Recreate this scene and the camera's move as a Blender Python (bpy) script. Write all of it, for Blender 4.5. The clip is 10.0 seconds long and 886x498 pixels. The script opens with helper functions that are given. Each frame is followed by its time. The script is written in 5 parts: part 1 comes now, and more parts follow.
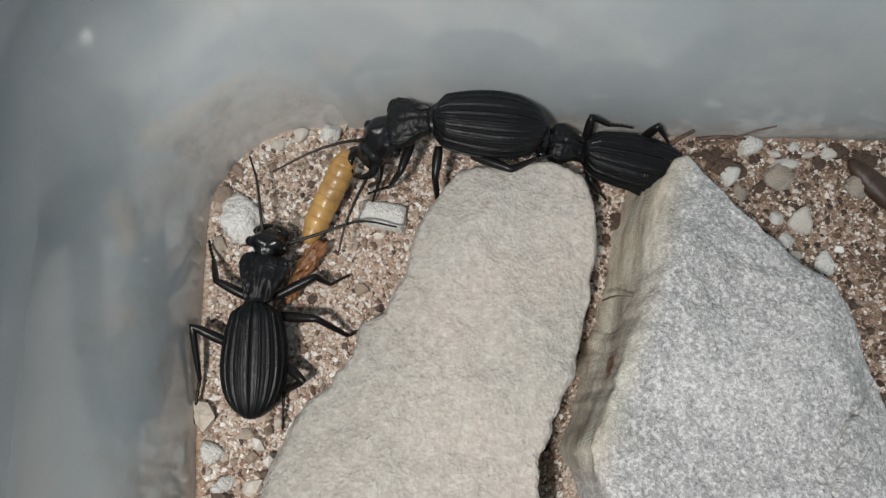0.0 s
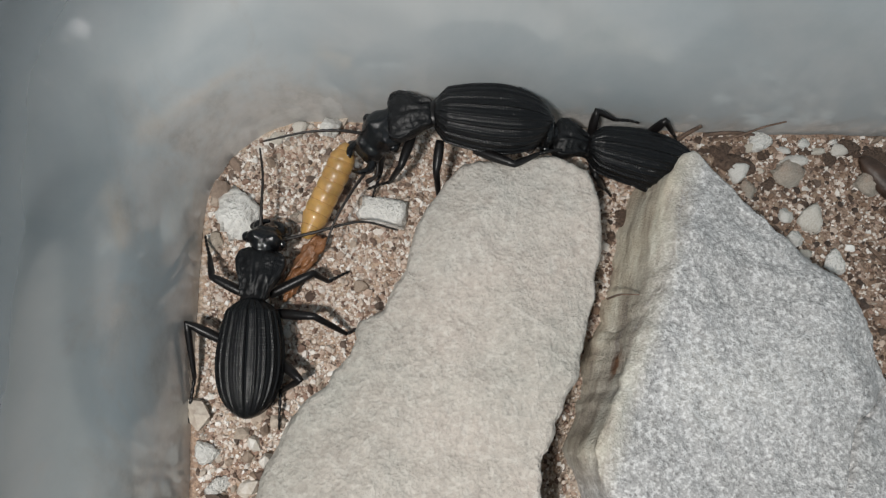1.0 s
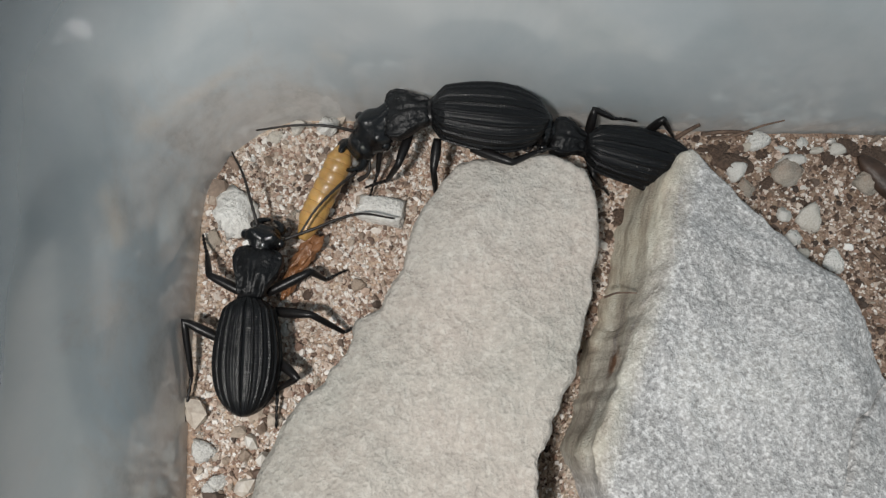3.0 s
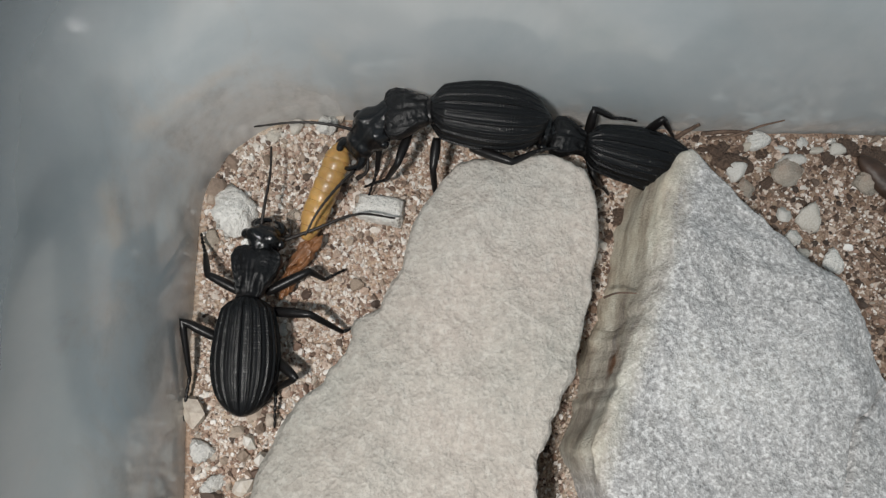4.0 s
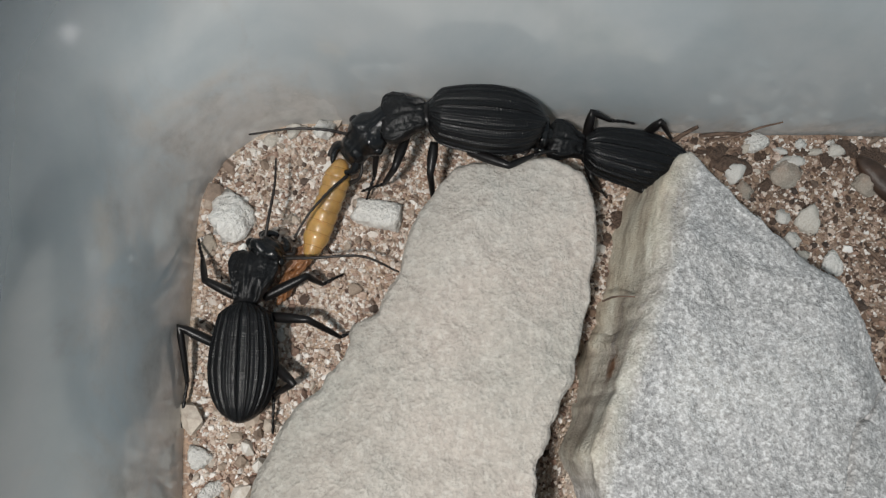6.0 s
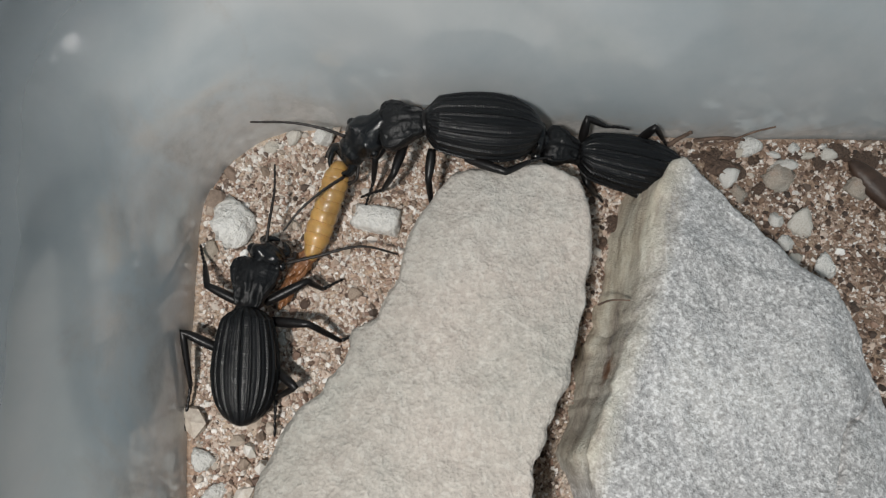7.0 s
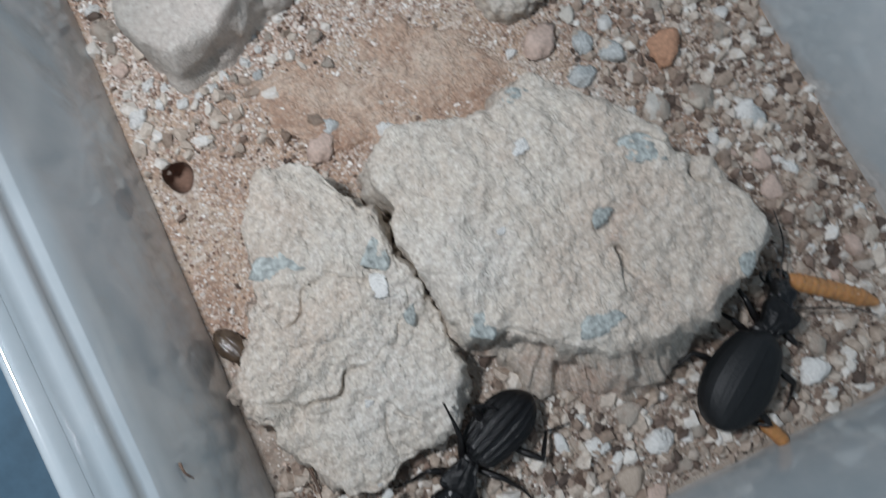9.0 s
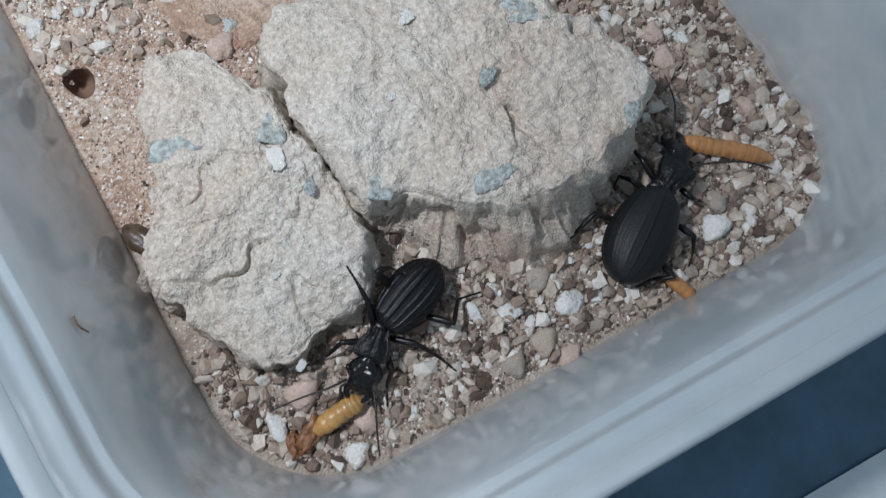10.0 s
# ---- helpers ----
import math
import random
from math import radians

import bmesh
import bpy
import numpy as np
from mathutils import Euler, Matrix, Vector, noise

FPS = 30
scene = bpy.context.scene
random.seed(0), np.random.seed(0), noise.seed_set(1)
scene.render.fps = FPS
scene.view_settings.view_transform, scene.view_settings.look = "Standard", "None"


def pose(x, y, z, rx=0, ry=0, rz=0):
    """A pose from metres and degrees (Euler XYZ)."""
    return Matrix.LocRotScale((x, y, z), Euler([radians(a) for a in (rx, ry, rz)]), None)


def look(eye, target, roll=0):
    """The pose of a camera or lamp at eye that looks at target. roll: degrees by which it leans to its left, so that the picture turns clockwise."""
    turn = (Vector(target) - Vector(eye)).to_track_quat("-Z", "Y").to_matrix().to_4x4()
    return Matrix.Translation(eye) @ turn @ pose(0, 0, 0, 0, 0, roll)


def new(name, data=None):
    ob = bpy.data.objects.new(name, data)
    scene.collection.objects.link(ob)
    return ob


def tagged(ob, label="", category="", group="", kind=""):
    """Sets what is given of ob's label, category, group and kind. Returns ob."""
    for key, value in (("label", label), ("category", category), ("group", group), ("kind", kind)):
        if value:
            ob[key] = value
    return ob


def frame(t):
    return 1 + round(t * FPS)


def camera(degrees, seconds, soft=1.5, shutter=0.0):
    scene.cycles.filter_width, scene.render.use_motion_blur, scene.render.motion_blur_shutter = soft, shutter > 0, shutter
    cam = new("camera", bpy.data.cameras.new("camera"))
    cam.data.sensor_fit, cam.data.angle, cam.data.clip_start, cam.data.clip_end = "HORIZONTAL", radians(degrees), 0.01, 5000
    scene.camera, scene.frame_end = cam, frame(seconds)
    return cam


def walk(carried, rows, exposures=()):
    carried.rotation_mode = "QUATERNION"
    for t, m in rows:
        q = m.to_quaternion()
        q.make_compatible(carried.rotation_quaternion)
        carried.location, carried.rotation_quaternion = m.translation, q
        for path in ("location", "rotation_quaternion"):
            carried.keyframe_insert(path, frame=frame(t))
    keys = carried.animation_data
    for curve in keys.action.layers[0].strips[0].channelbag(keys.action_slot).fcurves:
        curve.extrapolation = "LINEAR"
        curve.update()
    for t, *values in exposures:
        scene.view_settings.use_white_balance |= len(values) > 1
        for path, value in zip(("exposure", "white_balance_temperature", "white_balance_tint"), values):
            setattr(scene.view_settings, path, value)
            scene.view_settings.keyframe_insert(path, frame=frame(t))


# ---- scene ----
# Everything is laid out in centimetres and scaled to metres as it is linked.
CM = 0.01
cam = camera(68.0, 10.0, soft=1.3, shutter=0.3)
# seconds, eye in centimetres, turn in degrees
PATH = [
    (0, -0.093, -0.011, 7.516, 15.58, -4.50, -0.83),
    (0.5, -0.042, 0.011, 7.359, 15.61, -4.21, -0.63),
    (1, -0.060, -0.006, 7.343, 15.59, -4.33, -0.52),
    (1.5, -0.051, -0.030, 7.350, 15.66, -4.25, -0.46),
    (2, -0.065, -0.007, 7.339, 15.39, -4.44, -0.47),
    (2.5, -0.010, -0.058, 7.335, 15.87, -4.16, -0.50),
    (4, -0.015, -0.033, 7.313, 15.69, -4.32, -0.40),
    (4.5, -0.029, -0.042, 7.305, 15.66, -4.40, -0.43),
    (5, 0.001, -0.001, 7.300, 15.51, -4.33, -0.51),
    (5.5, 0.012, -0.004, 7.297, 15.82, -4.25, -0.56),
    (7, 0.022, 0.035, 7.437, 15.74, -4.15, -0.93),
    (7.3, 0.082, 0.039, 7.973, 14.22, -3.11, -2.07),
    (7.5, 0.199, -0.633, 8.527, 13.44, -3.19, -5.49),
    (7.7, 0.369, -1.539, 9.012, 11.81, -5.20, -8.36),
    (8, 0.706, -2.940, 9.677, 11.94, -4.66, -14.73),
    (8.3, 0.735, -4.389, 9.897, 10.27, -3.26, -19.27),
    (8.5, 0.729, -5.048, 10.115, 8.86, -2.72, -20.27),
    (8.6, 0.736, -5.632, 10.113, 8.99, -2.13, -19.94),
    (9, 0.575, -7.359, 9.924, 9.07, -3.60, -23.05),
    (9.5, 0.613, -9.515, 9.988, 9.62, -4.30, -27.21),
    (9.7, 0.680, -9.911, 9.936, 9.85, -3.88, -27.61),
    (10, 0.786, -9.596, 9.896, 9.92, -4.44, -27.65),
]
walk(cam, [(t, pose(x * CM, y * CM, z * CM, a, b, c)) for t, x, y, z, a, b, c in PATH],
     exposures=[(0.0, 0.05, 6950, 10), (7.0, 0.04, 6950, 10), (7.4, -0.17, 6950, 10), (8.0, -0.14, 6950, 10), (9.0, -0.09, 6180, 10), (9.6, 0.12, 6050, 10), (10.0, 0.06, 6050, 10)])

# ---- light: one soft fixed lamp over the tub for a phone's flash, and the dim room around
world = bpy.data.worlds.new("room")
scene.world = world
world.use_nodes = True
world.node_tree.nodes["Background"].inputs["Color"].default_value = (0.66, 0.84, 1.0, 1)
world.node_tree.nodes["Background"].inputs["Strength"].default_value = 0.30
lamp = bpy.data.lights.new("flash_stand_in", "AREA")
lamp.shape, lamp.size, lamp.energy, lamp.color = "DISK", 0.012, 0.190, (0.97, 0.98, 1.0)
lamp_ob = new("flash_stand_in", lamp)
lamp_ob.matrix_world = look((-0.036, -0.035, 0.140), (0.022, -0.040, 0.0))
scene.view_settings.exposure = 0.0


# ---- materials
def links(mat):
    nt = mat.node_tree
    return nt, nt.nodes, nt.links, nt.nodes["Principled BSDF"]


def material(name):
    mat = bpy.data.materials.new(name)
    mat.use_nodes = True
    return mat


def ramp(nodes, stops):
    node = nodes.new("ShaderNodeValToRGB")
    els = node.color_ramp.elements
    while len(els) < len(stops):
        els.new(0.5)
    for el, (at, col) in zip(els, stops):
        el.position, el.color = at, (*col, 1)
    return node


def tex(nt, kind, scale, **sockets):
    """A noise or Voronoi texture in object space; scale is features per centimetre."""
    coord = nt.nodes.new("ShaderNodeTexCoord")
    node = nt.nodes.new(kind)
    nt.links.new(coord.outputs["Object"], node.inputs["Vector"])
    node.inputs["Scale"].default_value = scale / CM
    for key, value in sockets.items():
        node.inputs[key].default_value = value
    return node


def mix(nt, kind, fac, a, b):
    node = nt.nodes.new("ShaderNodeMix")
    node.data_type, node.blend_type = "RGBA", kind
    for sock, value in ((node.inputs[0], fac), (node.inputs[6], a), (node.inputs[7], b)):
        if isinstance(value, bpy.types.NodeSocket):
            nt.links.new(value, sock)
        elif isinstance(value, tuple):
            sock.default_value = (*value, 1)
        else:
            sock.default_value = value
    return node.outputs[2]


def bump(nt, height, strength, distance):
    node = nt.nodes.new("ShaderNodeBump")
    node.inputs["Strength"].default_value, node.inputs["Distance"].default_value = strength, distance * CM
    nt.links.new(height, node.inputs["Height"])
    return node.outputs[0]


def mineral(name, stops, patch, speck, grain, rough=0.85, relief=0.03, speck_lo=(0.1, 0.08, 0.07), speck_hi=(0.8, 0.78, 0.75), speck_amount=0.35, mottle=0.55, cell_bump=1.0, pits=0.0, crystal=0.0):
    """Stone or soil: broad patches, grains, and single light and dark crystals."""
    mat = material(name)
    nt, nodes, ln, bsdf = links(mat)
    broad = tex(nt, "ShaderNodeTexNoise", patch, Detail=6.0, Roughness=0.62)
    base = ramp(nodes, stops)
    ln.new(broad.outputs["Fac"], base.inputs[0])
    fine = tex(nt, "ShaderNodeTexNoise", grain, Detail=5.0, Roughness=0.7)
    tone = ramp(nodes, [(0.3, (0.25, 0.25, 0.25)), (0.7, (0.78, 0.78, 0.78))])
    ln.new(fine.outputs["Fac"], tone.inputs[0])
    col = mix(nt, "OVERLAY", mottle, base.outputs[0], tone.outputs[0])
    cells = tex(nt, "ShaderNodeTexVoronoi", speck, Randomness=1.0)
    if crystal:
        tones = nodes.new("ShaderNodeSeparateColor")
        ln.new(cells.outputs["Color"], tones.inputs[0])
        shade = ramp(nodes, [(0.0, (0.16, 0.155, 0.15)), (0.22, (0.42, 0.42, 0.42)), (0.75, (0.54, 0.54, 0.54)), (0.93, (0.68, 0.68, 0.68)), (1.0, (0.9, 0.9, 0.9))])
        ln.new(tones.outputs[0], shade.inputs[0])
        col = mix(nt, "OVERLAY", crystal, col, shade.outputs[0])
    bright = tex(nt, "ShaderNodeTexNoise", speck * 0.55, Detail=2.0, Roughness=0.6)
    dim = tex(nt, "ShaderNodeTexNoise", speck * 0.42, Detail=3.0, Roughness=0.6, Distortion=0.4)
    light = ramp(nodes, [(0.545, (0, 0, 0)), (0.585, (1, 1, 1))])
    ln.new(bright.outputs["Fac"], light.inputs[0])
    dark = ramp(nodes, [(0.535, (0, 0, 0)), (0.58, (1, 1, 1))])
    ln.new(dim.outputs["Fac"], dark.inputs[0])
    la = nodes.new("ShaderNodeMath")
    la.operation = "MULTIPLY"
    la.inputs[1].default_value = speck_amount
    ln.new(light.outputs[0], la.inputs[0])
    da = nodes.new("ShaderNodeMath")
    da.operation = "MULTIPLY"
    da.inputs[1].default_value = speck_amount * 0.8
    ln.new(dark.outputs[0], da.inputs[0])
    col = mix(nt, "MIX", la.outputs[0], col, speck_hi)
    col = mix(nt, "MIX", da.outputs[0], col, speck_lo)
    ln.new(col, bsdf.inputs["Base Color"])
    both = nodes.new("ShaderNodeMath")
    both.operation = "ADD"
    ln.new(fine.outputs["Fac"], both.inputs[0])
    amount = nodes.new("ShaderNodeMath")
    amount.operation = "MULTIPLY"
    amount.inputs[1].default_value = cell_bump
    ln.new(cells.outputs["Distance"], amount.inputs[0])
    ln.new(amount.outputs[0], both.inputs[1])
    # pits are dark dots in the colour alone, their shade painted in
    if pits:
        dots = tex(nt, "ShaderNodeTexVoronoi", 4.6, Randomness=1.0)
        spot = ramp(nodes, [(0.05, (1, 1, 1)), (0.12, (0, 0, 0))])
        ln.new(dots.outputs["Distance"], spot.inputs[0])
        gain = nodes.new("ShaderNodeMath")
        gain.operation = "MULTIPLY"
        gain.inputs[1].default_value = pits
        ln.new(spot.outputs[0], gain.inputs[0])
        col = mix(nt, "MIX", gain.outputs[0], col, tuple(c * 0.55 for c in speck_lo))
        ln.new(col, bsdf.inputs["Base Color"])
    ln.new(bump(nt, both.outputs[0], 0.8, relief), bsdf.inputs["Normal"])
    gloss = ramp(nodes, [(0.3, (rough - 0.15,) * 3), (0.7, (min(1, rough + 0.1),) * 3)])
    ln.new(fine.outputs["Fac"], gloss.inputs[0])
    ln.new(gloss.outputs[0], bsdf.inputs["Roughness"])
    return mat


def chips(name, stops, source):
    """Grains and pebbles: one colour each, picked at random, with a fine mottle."""
    mat = material(name)
    nt, nodes, ln, bsdf = links(mat)
    if source == "object":
        info = nodes.new("ShaderNodeObjectInfo").outputs["Random"]
    else:
        info = nodes.new("ShaderNodeNewGeometry").outputs["Random Per Island"]
    base = ramp(nodes, stops)
    base.color_ramp.interpolation = "LINEAR"
    ln.new(info, base.inputs[0])
    fine = tex(nt, "ShaderNodeTexNoise", 14.0, Detail=6.0, Roughness=0.7)
    tone = ramp(nodes, [(0.3, (0.3, 0.28, 0.26)), (0.68, (0.72, 0.72, 0.72))])
    ln.new(fine.outputs["Fac"], tone.inputs[0])
    ln.new(mix(nt, "OVERLAY", 0.6, base.outputs[0], tone.outputs[0]), bsdf.inputs["Base Color"])
    ln.new(bump(nt, fine.outputs["Fac"], 0.7, 0.02), bsdf.inputs["Normal"])
    bsdf.inputs["Roughness"].default_value = 0.72
    return mat


def plain(name, colour, rough, metal=0.0, grain=0.0, relief=0.0, coat=0.0, var=0.3):
    mat = material(name)
    nt, nodes, ln, bsdf = links(mat)
    bsdf.inputs["Roughness"].default_value, bsdf.inputs["Metallic"].default_value = rough, metal
    bsdf.inputs["Coat Weight"].default_value = coat
    bsdf.inputs["Coat Roughness"].default_value = 0.12
    fine = tex(nt, "ShaderNodeTexNoise", grain or 5.0, Detail=5.0, Roughness=0.65)
    tone = ramp(nodes, [(0.3, tuple(c * (1 - var) for c in colour)), (0.7, tuple(min(1, c * (1 + var)) for c in colour))])
    ln.new(fine.outputs["Fac"], tone.inputs[0])
    ln.new(tone.outputs[0], bsdf.inputs["Base Color"])
    if relief:
        ln.new(bump(nt, fine.outputs["Fac"], 0.8, relief), bsdf.inputs["Normal"])
    return mat


def clear_plastic(name):
    """Scratched see-through tub plastic with a milky haze, dust and dried splashes."""
    mat = material(name)
    nt, nodes, ln, bsdf = links(mat)
    dust = tex(nt, "ShaderNodeTexNoise", 0.42, Detail=6.0, Roughness=0.62, Distortion=0.3)
    col = ramp(nodes, [(0.35, (0.68, 0.77, 0.81)), (0.65, (0.78, 0.825, 0.84))])
    ln.new(dust.outputs["Fac"], col.inputs[0])
    gloss = ramp(nodes, [(0.35, (0.09,) * 3), (0.7, (0.17,) * 3)])
    ln.new(dust.outputs["Fac"], gloss.inputs[0])
    haze = ramp(nodes, [(0.34, (0.84,) * 3), (0.66, (0.96,) * 3)])
    ln.new(dust.outputs["Fac"], haze.inputs[0])
    # dried mud and dust, higher up on the low-x wall and thin elsewhere
    coord, axes = nodes.new("ShaderNodeTexCoord"), nodes.new("ShaderNodeSeparateXYZ")
    ln.new(coord.outputs["Object"], axes.inputs[0])

    def sums(kind, a, b):
        node = nodes.new("ShaderNodeMath")
        node.operation = kind
        for sock, value in zip(node.inputs, (a, b)):
            if isinstance(value, bpy.types.NodeSocket):
                ln.new(value, sock)
            else:
                sock.default_value = value
        return node.outputs[0]

    def spread(value, lo, hi, to_lo, to_hi):
        node = nodes.new("ShaderNodeMapRange")
        ln.new(value, node.inputs["Value"])
        for key, number in (("From Min", lo), ("From Max", hi), ("To Min", to_lo), ("To Max", to_hi)):
            node.inputs[key].default_value = number
        return node.outputs[0]

    reach_up = spread(axes.outputs["X"], -1.4 * CM, 0.6 * CM, 2.0 * CM, 0.40 * CM)
    low = sums("SUBTRACT", 1.0, sums("DIVIDE", axes.outputs["Z"], reach_up))
    splash = tex(nt, "ShaderNodeTexNoise", 0.85, Detail=7.0, Roughness=0.66, Distortion=0.6)
    caked = sums("ADD", splash.outputs["Fac"], sums("MULTIPLY", low, 0.30))
    dirt = spread(caked, 0.54, 0.76, 0.0, 0.85)
    mud = tex(nt, "ShaderNodeTexNoise", 2.4, Detail=6.0, Roughness=0.7)
    mud_col = ramp(nodes, [(0.32, (0.56, 0.53, 0.50)), (0.5, (0.74, 0.71, 0.675)), (0.7, (0.86, 0.835, 0.81))])
    ln.new(mud.outputs["Fac"], mud_col.inputs[0])
    body_col = mix(nt, "MIX", dirt, col.outputs[0], mud_col.outputs[0])
    # the plastic is clearer towards the rim, most at the back of the low-x wall
    clearing = sums("MULTIPLY", spread(axes.outputs["Y"], -4.5 * CM, -2.0 * CM, 0.25, 0.80), spread(axes.outputs["X"], -2.3 * CM, -1.4 * CM, 1.0, 0.2))
    clear_up = sums("SUBTRACT", 1.0, sums("MULTIPLY", clearing, spread(axes.outputs["Z"], 1.45 * CM, 2.75 * CM, 0.0, 1.0)))
    # less haze past the low-x wall, to even out the walls' brightness under the lamp
    haze_balance = spread(axes.outputs["X"], -2.2 * CM, -0.6 * CM, 1.0, 0.80)
    cover = sums("MAXIMUM", sums("MULTIPLY", sums("MULTIPLY", haze.outputs[0], haze_balance), clear_up), dirt)
    nodes.remove(bsdf)
    milk = nodes.new("ShaderNodeBsdfDiffuse")
    clear = nodes.new("ShaderNodeBsdfTransparent")
    clear.inputs["Color"].default_value = (0.93, 0.96, 0.97, 1)
    shine = nodes.new("ShaderNodeBsdfGlossy")
    ln.new(body_col, milk.inputs["Color"])
    through_light, cloudy = nodes.new("ShaderNodeBsdfTranslucent"), nodes.new("ShaderNodeMixShader")
    ln.new(body_col, through_light.inputs["Color"])
    cloudy.inputs[0].default_value = 0.15
    ln.new(milk.outputs[0], cloudy.inputs[1])
    ln.new(through_light.outputs[0], cloudy.inputs[2])
    ln.new(gloss.outputs[0], shine.inputs["Roughness"])
    soft_wave = tex(nt, "ShaderNodeTexNoise", 0.9, Detail=2.0)
    wave = bump(nt, soft_wave.outputs["Fac"], 0.1, 0.05)
    ln.new(wave, shine.inputs["Normal"])
    body, whole, edge = nodes.new("ShaderNodeMixShader"), nodes.new("ShaderNodeMixShader"), nodes.new("ShaderNodeFresnel")
    edge.inputs["IOR"].default_value = 2.45
    ln.new(cover, body.inputs[0])
    ln.new(clear.outputs[0], body.inputs[1])
    ln.new(cloudy.outputs[0], body.inputs[2])
    ln.new(edge.outputs[0], whole.inputs[0])
    ln.new(body.outputs[0], whole.inputs[1])
    ln.new(shine.outputs[0], whole.inputs[2])
    ln.new(whole.outputs[0], nodes["Material Output"].inputs["Surface"])
    return mat


M_SAND = mineral("sand", [(0.30, (0.33, 0.215, 0.155)), (0.46, (0.47, 0.335, 0.245)), (0.56, (0.50, 0.395, 0.305)), (0.68, (0.58, 0.50, 0.43))], 0.75, 24.0, 14.0, relief=0.04, speck_lo=(0.17, 0.105, 0.08), speck_hi=(0.70, 0.64, 0.58), speck_amount=0.55)


def muddy_front(mat, y0, y1):
    """Greyer, muddier soil towards the tub's front, with a ragged edge."""
    nt, nodes, ln, bsdf = links(mat)
    coord = nodes.new("ShaderNodeTexCoord")
    axes = nodes.new("ShaderNodeSeparateXYZ")
    ln.new(coord.outputs["Object"], axes.inputs[0])
    rag = tex(nt, "ShaderNodeTexNoise", 0.6, Detail=4.0)
    add = nodes.new("ShaderNodeMath")
    add.operation = "MULTIPLY_ADD"
    add.inputs[1].default_value = 3.0 * CM
    ln.new(rag.outputs["Fac"], add.inputs[0])
    ln.new(axes.outputs["Y"], add.inputs[2])
    place = nodes.new("ShaderNodeMapRange")
    place.inputs["From Min"].default_value, place.inputs["From Max"].default_value = (y0 + 1.5) * CM, (y1 + 1.5) * CM
    place.inputs["To Max"].default_value = 0.8
    ln.new(add.outputs[0], place.inputs["Value"])
    streak = tex(nt, "ShaderNodeTexNoise", 1.6, Detail=6.0, Roughness=0.7)
    tint = ramp(nodes, [(0.32, (0.20, 0.15, 0.12)), (0.46, (0.33, 0.275, 0.225)), (0.60, (0.44, 0.385, 0.33)), (0.72, (0.52, 0.47, 0.41))])
    ln.new(streak.outputs["Fac"], tint.inputs[0])
    old = bsdf.inputs["Base Color"].links[0].from_socket
    ln.new(mix(nt, "MIX", place.outputs[0], old, tint.outputs[0]), bsdf.inputs["Base Color"])


muddy_front(M_SAND, -6.0, -7.5)


def brown_corner(mat, x0, x1, y0, y1):
    """Browner, humus-rich soil past x0-x1 and y0-y1, with a ragged edge."""
    nt, nodes, ln, bsdf = links(mat)
    coord, axes = nodes.new("ShaderNodeTexCoord"), nodes.new("ShaderNodeSeparateXYZ")
    ln.new(coord.outputs["Object"], axes.inputs[0])
    rag = tex(nt, "ShaderNodeTexNoise", 1.2, Detail=5.0)
    both = nodes.new("ShaderNodeMath")
    both.operation = "MULTIPLY"
    for sock, axis, lo, hi in ((0, "X", x0, x1), (1, "Y", y0, y1)):
        add, place = nodes.new("ShaderNodeMath"), nodes.new("ShaderNodeMapRange")
        add.operation = "MULTIPLY_ADD"
        add.inputs[1].default_value = 1.6 * CM
        ln.new(rag.outputs["Fac"], add.inputs[0])
        ln.new(axes.outputs[axis], add.inputs[2])
        place.inputs["From Min"].default_value, place.inputs["From Max"].default_value = (lo + 0.8) * CM, (hi + 0.8) * CM
        place.inputs["To Max"].default_value = 0.9
        ln.new(add.outputs[0], place.inputs["Value"])
        ln.new(place.outputs[0], both.inputs[sock])
    tone = tex(nt, "ShaderNodeTexNoise", 5.0, Detail=6.0, Roughness=0.7)
    tint = ramp(nodes, [(0.34, (0.13, 0.085, 0.06)), (0.5, (0.30, 0.20, 0.145)), (0.66, (0.44, 0.32, 0.24))])
    ln.new(tone.outputs["Fac"], tint.inputs[0])
    old = bsdf.inputs["Base Color"].links[0].from_socket
    ln.new(mix(nt, "MIX", both.outputs[0], old, tint.outputs[0]), bsdf.inputs["Base Color"])


brown_corner(M_SAND, 3.2, 4.2, -1.6, -0.4)
M_BEIGE = mineral("beige_stone", [(0.30, (0.43, 0.415, 0.37)), (0.42, (0.49, 0.45, 0.40)), (0.54, (0.54, 0.475, 0.42)), (0.68, (0.505, 0.475, 0.43))], 0.34, 24.0, 12.0, relief=0.045, speck_lo=(0.36, 0.31, 0.27), speck_hi=(0.68, 0.64, 0.58), speck_amount=0.35, mottle=0.30, cell_bump=0.35, pits=0.45, crystal=0.10)
M_GREY = mineral("grey_stone", [(0.28, (0.37, 0.35, 0.32)), (0.42, (0.43, 0.42, 0.41)), (0.56, (0.495, 0.485, 0.48)), (0.70, (0.58, 0.57, 0.555))], 0.6, 40.0, 22.0, relief=0.022, speck_lo=(0.22, 0.215, 0.21), speck_hi=(0.80, 0.79, 0.78), speck_amount=0.45, rough=0.66, mottle=0.65, cell_bump=0.4, pits=0.3, crystal=0.55)


